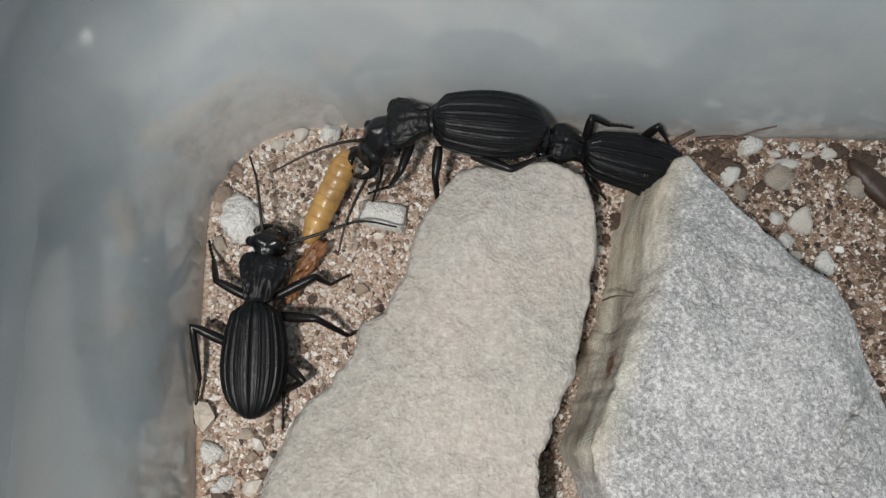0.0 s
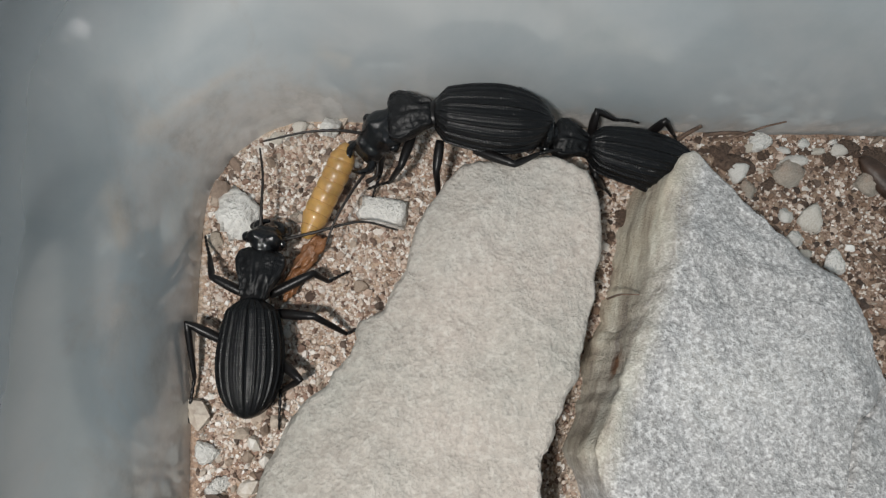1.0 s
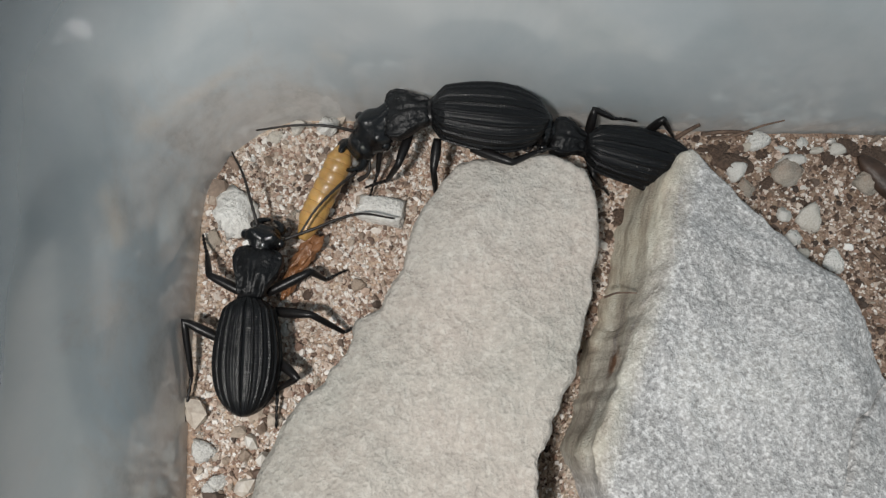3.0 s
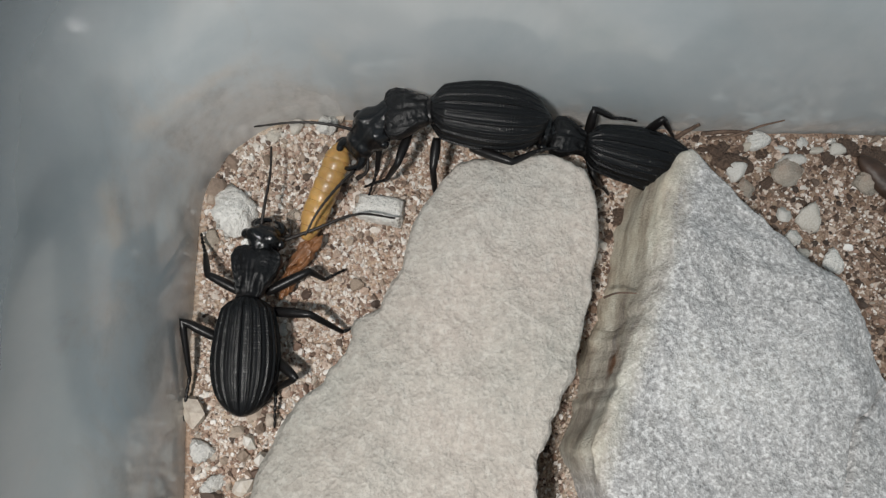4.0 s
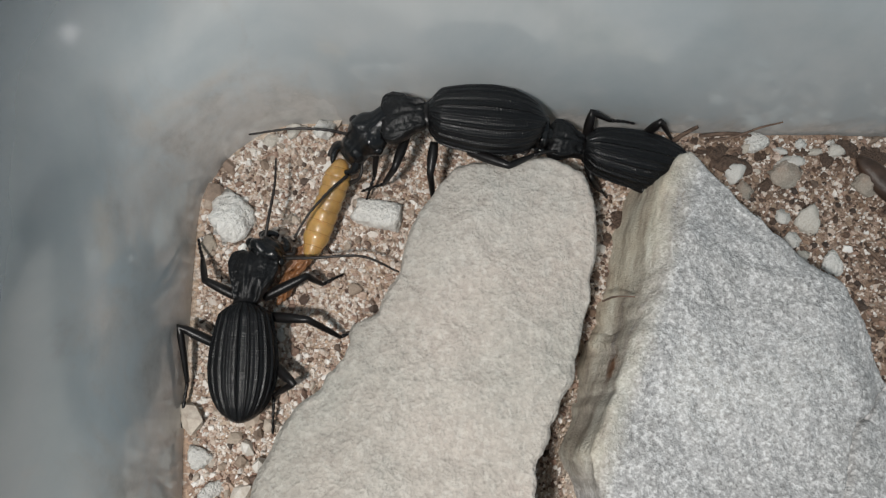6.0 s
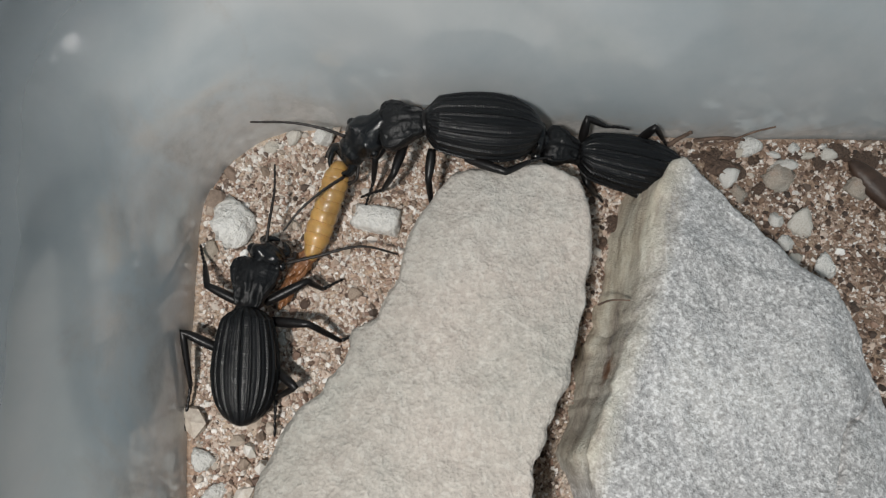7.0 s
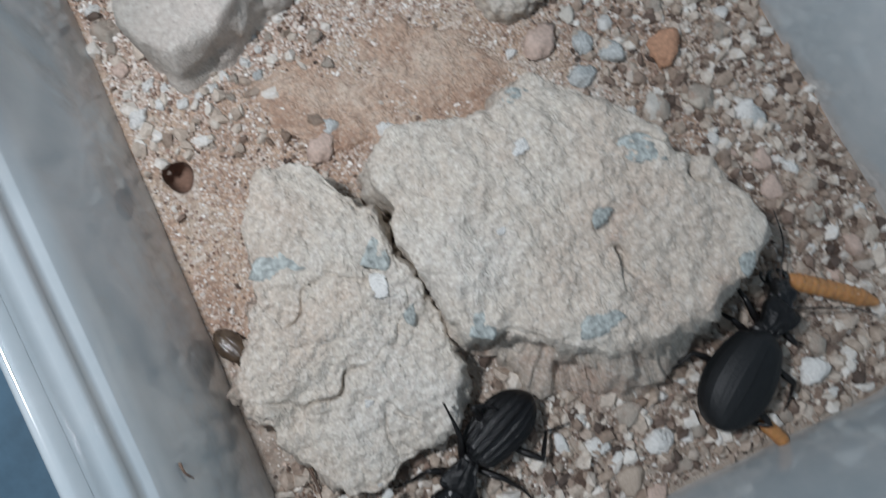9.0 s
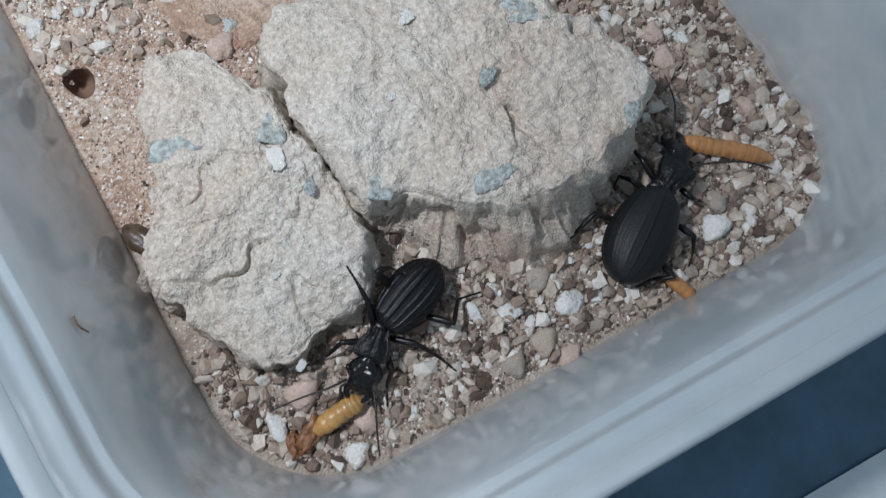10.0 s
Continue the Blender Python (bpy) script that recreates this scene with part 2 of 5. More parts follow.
def ochre_flank(mat, a, b, width):
    """An ochre and rust stain on the side of the line a-b that faces away from +x, streaked along it."""
    nt, nodes, ln, bsdf = links(mat)
    coord = nodes.new("ShaderNodeTexCoord")
    across = Vector((b[1] - a[1], a[0] - b[0], 0)).normalized()
    if across.x > 0:
        across = -across
    dot = nodes.new("ShaderNodeVectorMath")
    dot.operation = "DOT_PRODUCT"
    dot.inputs[1].default_value = across
    ln.new(coord.outputs["Object"], dot.inputs[0])
    place = nodes.new("ShaderNodeMapRange")
    at = (across.x * a[0] + across.y * a[1]) * CM
    place.inputs["From Min"].default_value, place.inputs["From Max"].default_value = at - width * CM, at + 0.4 * width * CM
    ln.new(dot.outputs["Value"], place.inputs["Value"])
    length = nodes.new("ShaderNodeVectorMath")
    length.operation = "DOT_PRODUCT"
    length.inputs[1].default_value = Vector((b[0] - a[0], b[1] - a[1], 0)).normalized() * 0.16
    ln.new(coord.outputs["Object"], length.inputs[0])
    axes, lay = nodes.new("ShaderNodeSeparateXYZ"), nodes.new("ShaderNodeCombineXYZ")
    ln.new(coord.outputs["Object"], axes.inputs[0])
    for source, sock in ((dot.outputs["Value"], 0), (length.outputs["Value"], 1), (axes.outputs["Z"], 2)):
        ln.new(source, lay.inputs[sock])
    streak = nodes.new("ShaderNodeTexNoise")
    streak.inputs["Scale"].default_value, streak.inputs["Detail"].default_value, streak.inputs["Roughness"].default_value = 5.0 / CM, 7.0, 0.68
    ln.new(lay.outputs[0], streak.inputs["Vector"])
    # ochre tones, lightened to put back light that the flank lacks
    tint = ramp(nodes, [(0.34, (0.24, 0.19, 0.15)), (0.42, (0.46, 0.38, 0.28)), (0.52, (0.60, 0.54, 0.42)), (0.64, (0.74, 0.70, 0.58))])
    ln.new(streak.outputs["Fac"], tint.inputs[0])
    amount = nodes.new("ShaderNodeMath")
    amount.operation = "MULTIPLY"
    ln.new(place.outputs[0], amount.inputs[0])
    amount.inputs[1].default_value = 0.85
    old = bsdf.inputs["Base Color"].links[0].from_socket
    stained = mix(nt, "MIX", amount.outputs[0], old, tint.outputs[0])
    # one blotch of rust low on the flank
    far = nodes.new("ShaderNodeVectorMath")
    far.operation = "DISTANCE"
    far.inputs[1].default_value = Vector((2.25, 0.68, 0.55)) * CM
    ln.new(coord.outputs["Object"], far.inputs[0])
    ragged = nodes.new("ShaderNodeMath")
    ragged.operation = "MULTIPLY_ADD"
    ragged.inputs[1].default_value = 0.35 * CM
    ln.new(streak.outputs["Fac"], ragged.inputs[0])
    ln.new(far.outputs["Value"], ragged.inputs[2])
    rust = nodes.new("ShaderNodeMapRange")
    rust.inputs["From Min"].default_value, rust.inputs["From Max"].default_value = 0.24 * CM, 0.40 * CM
    rust.inputs["To Min"].default_value, rust.inputs["To Max"].default_value = 0.9, 0.0
    ln.new(ragged.outputs[0], rust.inputs["Value"])
    ln.new(mix(nt, "MIX", rust.outputs[0], stained, (0.20, 0.085, 0.035)), bsdf.inputs["Base Color"])


def shaded_side(mat, a, b, width):
    """Facet shade put into the colour: patchy olive-grey darkening on one side of the line a-b."""
    nt, nodes, ln, bsdf = links(mat)
    coord = nodes.new("ShaderNodeTexCoord")
    across = Vector((b[1] - a[1], a[0] - b[0], 0)).normalized()
    if across.x > 0:
        across = -across
    dot = nodes.new("ShaderNodeVectorMath")
    dot.operation = "DOT_PRODUCT"
    dot.inputs[1].default_value = across
    ln.new(coord.outputs["Object"], dot.inputs[0])
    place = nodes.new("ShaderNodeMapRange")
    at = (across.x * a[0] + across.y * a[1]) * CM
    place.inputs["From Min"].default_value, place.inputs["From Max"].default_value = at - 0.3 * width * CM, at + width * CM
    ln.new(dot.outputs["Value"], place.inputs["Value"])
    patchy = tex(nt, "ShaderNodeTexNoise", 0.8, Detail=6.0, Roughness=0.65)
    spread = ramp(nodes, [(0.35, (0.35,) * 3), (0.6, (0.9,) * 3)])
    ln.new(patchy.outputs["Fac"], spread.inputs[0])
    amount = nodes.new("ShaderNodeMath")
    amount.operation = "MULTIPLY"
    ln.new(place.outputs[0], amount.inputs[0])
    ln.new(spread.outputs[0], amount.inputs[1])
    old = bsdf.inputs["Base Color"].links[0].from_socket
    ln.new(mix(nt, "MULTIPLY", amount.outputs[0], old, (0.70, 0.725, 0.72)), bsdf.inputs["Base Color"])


# the slab's falling low-x face gets its shade from the colour
shaded_side(M_BEIGE, (0.60, 2.02), (-0.26, -0.48), 0.8)
ochre_flank(M_GREY, (3.06, 2.62), (2.14, 0.37), 0.25)
M_CONCRETE = mineral("gritty_rock", [(0.34, (0.47, 0.33, 0.255)), (0.44, (0.50, 0.42, 0.345)), (0.56, (0.52, 0.465, 0.395)), (0.70, (0.55, 0.51, 0.455))], 0.42, 30.0, 13.0, relief=0.035, speck_lo=(0.27, 0.21, 0.165), speck_hi=(0.80, 0.76, 0.70), speck_amount=0.30, mottle=0.42, cell_bump=0.6, crystal=0.25)
M_GRAINS = chips("sand_grains", [(0.0, (0.10, 0.065, 0.05)), (0.12, (0.32, 0.21, 0.16)), (0.36, (0.52, 0.40, 0.325)), (0.66, (0.67, 0.585, 0.52)), (1.0, (0.86, 0.83, 0.79))], "island")
M_CRUMB = chips("bark_crumbs", [(0.0, (0.05, 0.035, 0.028)), (0.5, (0.14, 0.09, 0.065)), (0.85, (0.25, 0.165, 0.115)), (1.0, (0.36, 0.27, 0.2))], "island")
M_PALE = chips("pale_gravel", [(0.0, (0.22, 0.16, 0.12)), (0.3, (0.42, 0.345, 0.28)), (0.75, (0.56, 0.495, 0.425)), (1.0, (0.72, 0.69, 0.64))], "island")
M_GRIT = chips("gravel_grit", [(0.0, (0.07, 0.05, 0.04)), (0.3, (0.19, 0.135, 0.105)), (0.6, (0.34, 0.265, 0.21)), (0.85, (0.46, 0.40, 0.34)), (1.0, (0.66, 0.63, 0.59))], "island")
M_PEBBLE = chips("pebble_stone", [(0.0, (0.20, 0.13, 0.10)), (0.2, (0.36, 0.28, 0.22)), (0.45, (0.50, 0.45, 0.38)), (0.7, (0.58, 0.55, 0.50)), (1.0, (0.66, 0.66, 0.64))], "object")
M_WHITE = plain("white_limestone", (0.84, 0.82, 0.775), 0.85, grain=6.0, relief=0.09, var=0.17)
M_BLUEGREY = plain("blue_grey_flint", (0.52, 0.535, 0.52), 0.5, grain=7.0, relief=0.06, var=0.38)
M_GREEN = plain("green_glassy_shard", (0.37, 0.395, 0.375), 0.5, grain=4.0, relief=0.10, var=0.6)
M_RED = plain("red_terracotta", (0.45, 0.25, 0.155), 0.85, grain=8.0, relief=0.03, var=0.3)
M_PINK = plain("pink_limestone", (0.54, 0.41, 0.34), 0.75, grain=7.0, relief=0.03, var=0.22)
M_BROWN = plain("brown_bark", (0.13, 0.085, 0.062), 0.85, grain=6.0, relief=0.10, var=0.6)
M_SEED = plain("dark_seed_skin", (0.055, 0.032, 0.022), 0.45, grain=8.0, relief=0.02, var=0.4)
M_BLACK = plain("black_chitin", (0.005, 0.005, 0.0055), 0.27, grain=26.0, relief=0.008, var=0.4)
M_MATT = plain("matt_black_chitin", (0.009, 0.010, 0.011), 0.5, grain=30.0, relief=0.006, var=0.4)
M_SHIELD = plain("wrinkled_black_chitin", (0.006, 0.006, 0.0065), 0.34, grain=9.0, relief=0.03, var=0.4)
M_GLOSS = plain("polished_black_chitin", (0.004, 0.004, 0.0045), 0.19, grain=7.0, relief=0.02, var=0.3)
M_LEG = plain("black_leg_chitin", (0.008, 0.007, 0.007), 0.34, grain=22.0, relief=0.004, var=0.4)
M_FEELER = plain("dark_brown_chitin", (0.016, 0.012, 0.010), 0.5, grain=22.0, var=0.3)
M_WORM = plain("ochre_larva_skin", (0.43, 0.245, 0.08), 0.36, grain=4.0, relief=0.012, coat=0.1, var=0.34)
M_WORM_RING = plain("brown_larva_ring", (0.27, 0.125, 0.035), 0.4, grain=7.0, var=0.2)
M_WORM_SEAM = plain("dark_brown_larva_ring", (0.22, 0.09, 0.03), 0.4, grain=7.0, var=0.2)
M_TORN = plain("torn_red_brown_skin", (0.22, 0.095, 0.04), 0.28, grain=7.0, relief=0.05, coat=0.2, var=0.4)
M_WORM_DARK = plain("orange_larva_skin", (0.40, 0.19, 0.065), 0.36, grain=7.0, relief=0.004, coat=0.2, var=0.25)
M_HUSK = plain("translucent_brown_husk", (0.075, 0.052, 0.035), 0.2, grain=8.0, relief=0.02, var=0.5)
M_SOIL = mineral("red_brown_soil", [(0.32, (0.33, 0.20, 0.135)), (0.5, (0.46, 0.325, 0.24)), (0.68, (0.55, 0.44, 0.35))], 0.8, 26.0, 14.0, relief=0.03, speck_lo=(0.2, 0.11, 0.08), speck_hi=(0.66, 0.56, 0.47), speck_amount=0.35)
M_BURROW = plain("dark_brown_soil", (0.20, 0.12, 0.085), 0.9, grain=9.0, relief=0.03, var=0.3)
M_PAPER = plain("grey_paper", (0.72, 0.74, 0.74), 0.85, grain=2.0, var=0.08)
M_TUB = clear_plastic("milky_plastic")
M_TABLE = plain("blue_grey_table", (0.08, 0.15, 0.21), 0.5, grain=0.8, relief=0.01, var=0.25)
for dull in (M_BLACK, M_SHIELD, M_MATT, M_LEG):
    dull.node_tree.nodes["Principled BSDF"].inputs["Specular IOR Level"].default_value = 0.30
for worm_mat in (M_WORM, M_WORM_DARK):
    skin = worm_mat.node_tree.nodes["Principled BSDF"]
    skin.inputs["Subsurface Weight"].default_value = 0.25
    skin.inputs["Subsurface Radius"].default_value = (0.0012, 0.0006, 0.0002)


# ---- mesh helpers (all in centimetres)
def P(x, y, z, rx=0, ry=0, rz=0):
    return pose(x * CM, y * CM, z * CM, rx, ry, rz)


def mesh_of(name, bm, mat, smooth=True):
    bmesh.ops.recalc_face_normals(bm, faces=bm.faces)
    for v in bm.verts:
        v.co *= CM
    me = bpy.data.meshes.new(name)
    bm.to_mesh(me)
    bm.free()
    me.materials.append(mat)
    if smooth:
        me.polygons.foreach_set("use_smooth", [True] * len(me.polygons))
    return me


def part(name, bm, mat, parent=None, label="", m=None, smooth=True):
    ob = new(name, mesh_of(name, bm, mat, smooth))
    if parent is not None:
        ob.parent = parent
    if m is not None:
        ob.matrix_basis = m
    if label:
        tagged(ob, label)
    return ob


def grid(bm, rows, wrap=False):
    """Quads between rows of points of equal length."""
    vs = [[bm.verts.new(p) for p in row] for row in rows]
    for a, b in zip(vs, vs[1:]):
        n = len(a)
        for i in range(n if wrap else n - 1):
            j = (i + 1) % n
            bm.faces.new((a[i], a[j], b[j], b[i]))
    return vs


def curve_points(pts, n):
    """n points along a smooth line through pts."""
    pts = [Vector(p) for p in pts]
    ext = [2 * pts[0] - pts[1], *pts, 2 * pts[-1] - pts[-2]]
    out = []
    for k in range(n):
        u = k / (n - 1) * (len(pts) - 1)
        i = min(int(u), len(pts) - 2)
        f = u - i
        p0, p1, p2, p3 = ext[i : i + 4]
        out.append(0.5 * (2 * p1 + (p2 - p0) * f + (2 * p0 - 5 * p1 + 4 * p2 - p3) * f * f + (3 * p1 - p0 - 3 * p2 + p3) * f**3))
    return out


def tube(bm, pts, radii, sides=8, flat=1.0):
    """A closed tube along pts; flat squeezes it in height."""
    rows = []
    for i, p in enumerate(pts):
        a, b = pts[max(0, i - 1)], pts[min(len(pts) - 1, i + 1)]
        t = (b - a).normalized()
        side = t.cross(Vector((0, 0, 1)))
        side = side.normalized() if side.length > 1e-4 else Vector((1, 0, 0))
        up = side.cross(t)
        rows.append([p + radii[i] * (math.cos(q) * side + flat * math.sin(q) * up) for q in (2 * math.pi * k / sides for k in range(sides))])
    vs = grid(bm, rows, wrap=True)
    for ring, centre in ((vs[0], pts[0]), (vs[-1], pts[-1])):
        tip = bm.verts.new(centre)
        for k in range(sides):
            bm.faces.new((ring[k], ring[(k + 1) % sides], tip))
    return bm


def fbm(p, scale, octaves=4):
    total, amp = 0.0, 1.0
    q = Vector(p) * scale
    for _ in range(octaves):
        total += amp * noise.noise(q)
        q, amp = q * 2.03 + Vector((7.1, 3.3, 1.7)), amp * 0.5
    return total


# ---- the table under the tub
bm = bmesh.new()
grid(bm, [[(-60 + 120 * i / 40, -60 + 120 * j / 40, -1.3) for i in range(41)] for j in range(41)])
tagged(part("ground", bm, M_TABLE), "dark blue-grey table top under the tub", "table", kind="structure")
# an added pale sheet, so that the back wall looks lighter
bm = bmesh.new()
grid(bm, [[(-1.2 + 8 * i / 24, -4.0 + 21 * j / 24 - 0.35 * i / 24 * 8, -1.27 + 0.02 * noise.noise(Vector((i, j, 0)) * 0.4)) for i in range(25)] for j in range(25)])
tagged(part("pale_sheet", bm, M_PAPER), "pale grey sheet added under the tub to brighten its back wall", "paper")

bm = bmesh.new()
grid(bm, [[(5.6 + 1.2 * j / 20 + 14 * i / 20, -14.8 - 10 * j / 20 - 0.3 * i / 20, -1.26 + 0.02 * noise.noise(Vector((i, j, 3)) * 0.4)) for i in range(21)] for j in range(21)])
tagged(part("pale_sheet", bm, M_PAPER), "pale grey paper sheet lying in front of the tub", "paper")

# ---- the tub: a slightly skewed rounded rectangle with walls that lean outwards
CORNERS = [(-2.20, 3.53, 1.2), (7.7, 3.58, 1.1), (8.72, -10.7, 1.7), (-1.65, -10.7, 1.9)]


def tub_ring(offset, z, steps=14):
    """The tub's plan, grown outwards by offset, at height z, clockwise from the back corner on the low-x side."""
    out = []
    n = len(CORNERS)
    for k, (x, y, r) in enumerate(CORNERS):
        here = Vector((x, y))
        before, after = Vector(CORNERS[k - 1][:2]), Vector(CORNERS[(k + 1) % n][:2])
        d0, d1 = (before - here).normalized(), (after - here).normalized()
        half = math.acos(max(-1, min(1, d0.dot(d1)))) / 2
        centre = here + (d0 + d1).normalized() * (r / math.sin(half))
        a0 = here + d0 * (r / math.tan(half)) - centre
        a1 = here + d1 * (r / math.tan(half)) - centre
        for i in range(steps + 1):
            w = i / steps
            v = (a0 * (1 - w) + a1 * w).normalized()
            q = centre + v * (r + offset)
            out.append((q.x, q.y, z))
        # points along the side, so that the wall can bow a little
        nx = CORNERS[(k + 1) % n]
        seg0 = Vector(out[-1][:2])
        d = (Vector(nx[:2]) - here).normalized()
        length = (Vector(nx[:2]) - here).length - r - nx[2]
        for i in range(1, 8):
            q = seg0 + d * (length * i / 8)
            out.append((q.x, q.y, z))
    # the low-x wall leans a little more than the others
    lean = max(0.0, (offset if offset < 0.4 else 0.5 - 0.1 * math.exp((0.4 - offset) * 10)) - 0.12)
    return [(x - lean * 1.3 * max(0.0, min(1.3, (y + 8) / 8)) * max(0.0, min(1.0, (2 - x) / 4)), y + lean * 1.2 * max(0.0, min(1.0, y / 3)), z) for x, y, z in out]


tub = tagged(new("plastic_tub"), "milky translucent plastic tub with dusty leaning walls", "tub")
bm = bmesh.new()
inner = [(0.04, -0.95), (0.07, -0.6), (0.10, 0.0), (0.14, 0.6), (0.19, 1.2), (0.26, 1.8), (0.35, 2.4), (0.43, 2.78), (0.445, 2.80), (0.50, 2.82), (0.53, 2.85), (0.545, 2.95), (0.555, 3.03), (0.58, 3.08), (0.66, 3.115), (0.71, 3.15), (0.74, 3.21), (0.80, 3.30), (0.84, 3.345)]
outer = [(0.84, 3.28), (0.80, 3.24), (0.72, 3.12), (0.64, 3.00), (0.56, 2.88), (0.43, 2.4), (0.34, 1.8), (0.27, 1.2), (0.22, 0.6), (0.18, 0.0), (0.15, -0.6), (0.08, -1.05)]
grid(bm, [tub_ring(o, z) for o, z in inner + outer], wrap=True)
part("wall", bm, M_TUB, tub)
bm = bmesh.new()
lip = [(0.775, 3.2655), (0.777, 3.2690), (0.805, 3.311), (0.842, 3.349), (0.87, 3.375), (0.91, 3.395), (0.95, 3.40), (1.00, 3.36), (1.04, 3.26), (1.05, 2.95), (1.01, 2.94), (1.00, 3.22), (0.96, 3.30), (0.88, 3.32), (0.842, 3.30), (0.80, 3.26)]
vs = grid(bm, [tub_ring(o, z) for o, z in lip], wrap=True)
n = len(vs[0])
for i in range(n):
    bm.faces.new((vs[-1][i], vs[-1][(i + 1) % n], vs[0][(i + 1) % n], vs[0][i]))
part("rim", bm, M_TUB, tub, "stepped rim of shiny milky plastic")
bm = bmesh.new()
bm.faces.new([bm.verts.new(p) for p in tub_ring(0.0, -0.95)])
bm.faces.new([bm.verts.new(p) for p in tub_ring(0.05, -1.05)][::-1])
part("base", bm, M_TUB, tub, smooth=False)


# ---- stones
def smooth_outline(corners, rounds=1):
    pts = [Vector(c) for c in corners]
    for _ in range(rounds):
        pts = [q for a, b in zip(pts, pts[1:] + pts[:1]) for q in (a * 0.8 + b * 0.2, a * 0.2 + b * 0.8)]
    return pts


def inside(x, y, outline):
    hit = False
    for a, b in zip(outline, outline[1:] + outline[:1]):
        if (a.y > y) != (b.y > y) and x < (b.x - a.x) * (y - a.y) / (b.y - a.y) + a.x:
            hit = not hit
    return hit


def stone_mesh(corners, top, base, bevel=0.12, rough=0.03, lumps=0.05, skirt=None, seed=0.0, angles=210, rings=34, ledge=0.0, crack=0.0, jag=0.02, crumbs=0.0, strata=0.0, fissure=(), cleft=(0.08, 0.017), extra=None):
    """A stone by its plan: top(x, y) is its upper face, base the depth it reaches down to, skirt(angle) how far its flank runs out."""
    pts = smooth_outline(corners)
    c = sum(pts, Vector((0, 0))) / len(pts)
    polar = sorted((math.atan2((p - c).y, (p - c).x), (p - c).length) for p in pts)
    ang = [a for a, _ in polar]
    rad = [r for _, r in polar]
    ang = [ang[-1] - 2 * math.pi, *ang, ang[0] + 2 * math.pi]
    rad = [rad[-1], *rad, rad[0]]
    shift = Vector((seed * 3.7, seed * 1.3, seed * 5.1))
    rows = []
    side = 14
    for k in range(1, rings + side + 1):
        row = []
        for i in range(angles):
            a = -math.pi + 2 * math.pi * i / angles
            r = float(np.interp(a, ang, rad))
            d = Vector((math.cos(a), math.sin(a)))
            r *= 1 + jag * fbm((d.x * 3, d.y * 3, seed), 1.3, 5)
            out = skirt(a) if skirt else 0.05
            if k <= rings:
                s = (k / rings) ** 0.8
                q = c + d * (r * s)
                z = top(q.x, q.y)
                edge = max(0.0, 1 - (r * (1 - s)) / bevel)
                z -= bevel * 0.6 * edge * edge
                n = Vector((d.x * edge * 0.6, d.y * edge * 0.6, 1)).normalized()
            else:
                u = (k - rings) / side
                q0 = c + d * r
                z0 = top(q0.x, q0.y) - bevel * 0.6
                z = z0 + (base - z0) * u
                step = (math.floor(u * 4 + 0.6 * fbm((d.x * 2, d.y * 2, seed), 1.5, 2)) + 0.5) / 4
                q = c + d * (r + out * (u + ledge * (step - u)) + 0.3 * ledge * fbm((d.x * 4, d.y * 4, step * 7), 1.0, 3) * min(1, 3 * u))
                n = Vector((d.x, d.y, 0.15)).normalized()
            p = Vector((q.x, q.y, z))
            h = lumps * fbm(p + shift, 0.9, 3) + rough * fbm(p + shift, 4.5, 4)
            if crack:
                line = noise.noise(Vector((p.x * 0.55, p.y * 0.55, p.z * 0.4 + seed)) + 0.25 * Vector((noise.noise(p * 2.5), noise.noise(p * 2.5 + Vector((9, 0, 0))), 0)))
                h -= crack * math.exp(-((line / 0.022) ** 2)) * max(0.0, 0.3 + noise.noise(p * 0.8 + shift))
            if extra:
                h += extra(p)
            if crumbs:
                q3 = p + 0.08 * Vector((noise.noise(p * 5), noise.noise(p * 5 + Vector((3, 8, 1))), noise.noise(p * 5 + Vector((1, 2, 9)))))
                near = noise.voronoi(q3 * 1.9)[0]
                h += crumbs * (min(0.35, near[1] - near[0]) - 0.2) * (0.55 + noise.noise(p * 0.9 + shift)) * 1.6
                h += crumbs * 0.55 * fbm(p + shift, 9.0, 3)
            if strata and k > rings - 3:
                h += strata * noise.noise(Vector((p.x * 1.2, p.y * 1.2, p.z * 11.0)) + shift)
            for a0, b0 in zip(fissure, fissure[1:]):
                e = b0 - a0
                f = max(0.0, min(1.0, (Vector((p.x, p.y)) - a0).dot(e) / e.length_squared))
                gap = (Vector((p.x, p.y)) - a0 - e * f).length
                if gap < 0.15:
                    h -= cleft[0] * math.exp(-((gap / cleft[1]) ** 2))
            row.append(p + n * h)
        rows.append(row)
    bm = bmesh.new()
    vs = grid(bm, rows, wrap=True)
    tip = bm.verts.new((c.x, c.y, top(c.x, c.y) + lumps * fbm(Vector((c.x, c.y, top(c.x, c.y))) + shift, 0.9, 3)))
    for i in range(angles):
        bm.faces.new((vs[0][i], vs[0][(i + 1) % angles], tip))
    bm.faces.new(vs[-1][::-1])
    return bm, pts


def V2(*flat):
    return [Vector((x, y)) for x, y in zip(flat[::2], flat[1::2])]


OUTLINES = []


def stone(name, label, corners, top, mat, **how):
    bm, pts = stone_mesh(corners, top, -0.5, **how)
    OUTLINES.append(pts)
    return tagged(part(name, bm, mat), label, "stone")


def slab_ridge(y):
    """Where the beige slab's upper face breaks and falls towards low x."""
    (ax, ay), (bx, by) = (0.60, 2.02), (-0.26, -0.48)
    return ax + (y - ay) * (bx - ax) / (by - ay) + 0.15 * noise.noise(Vector((y * 0.8, 3.0, 0.0)))


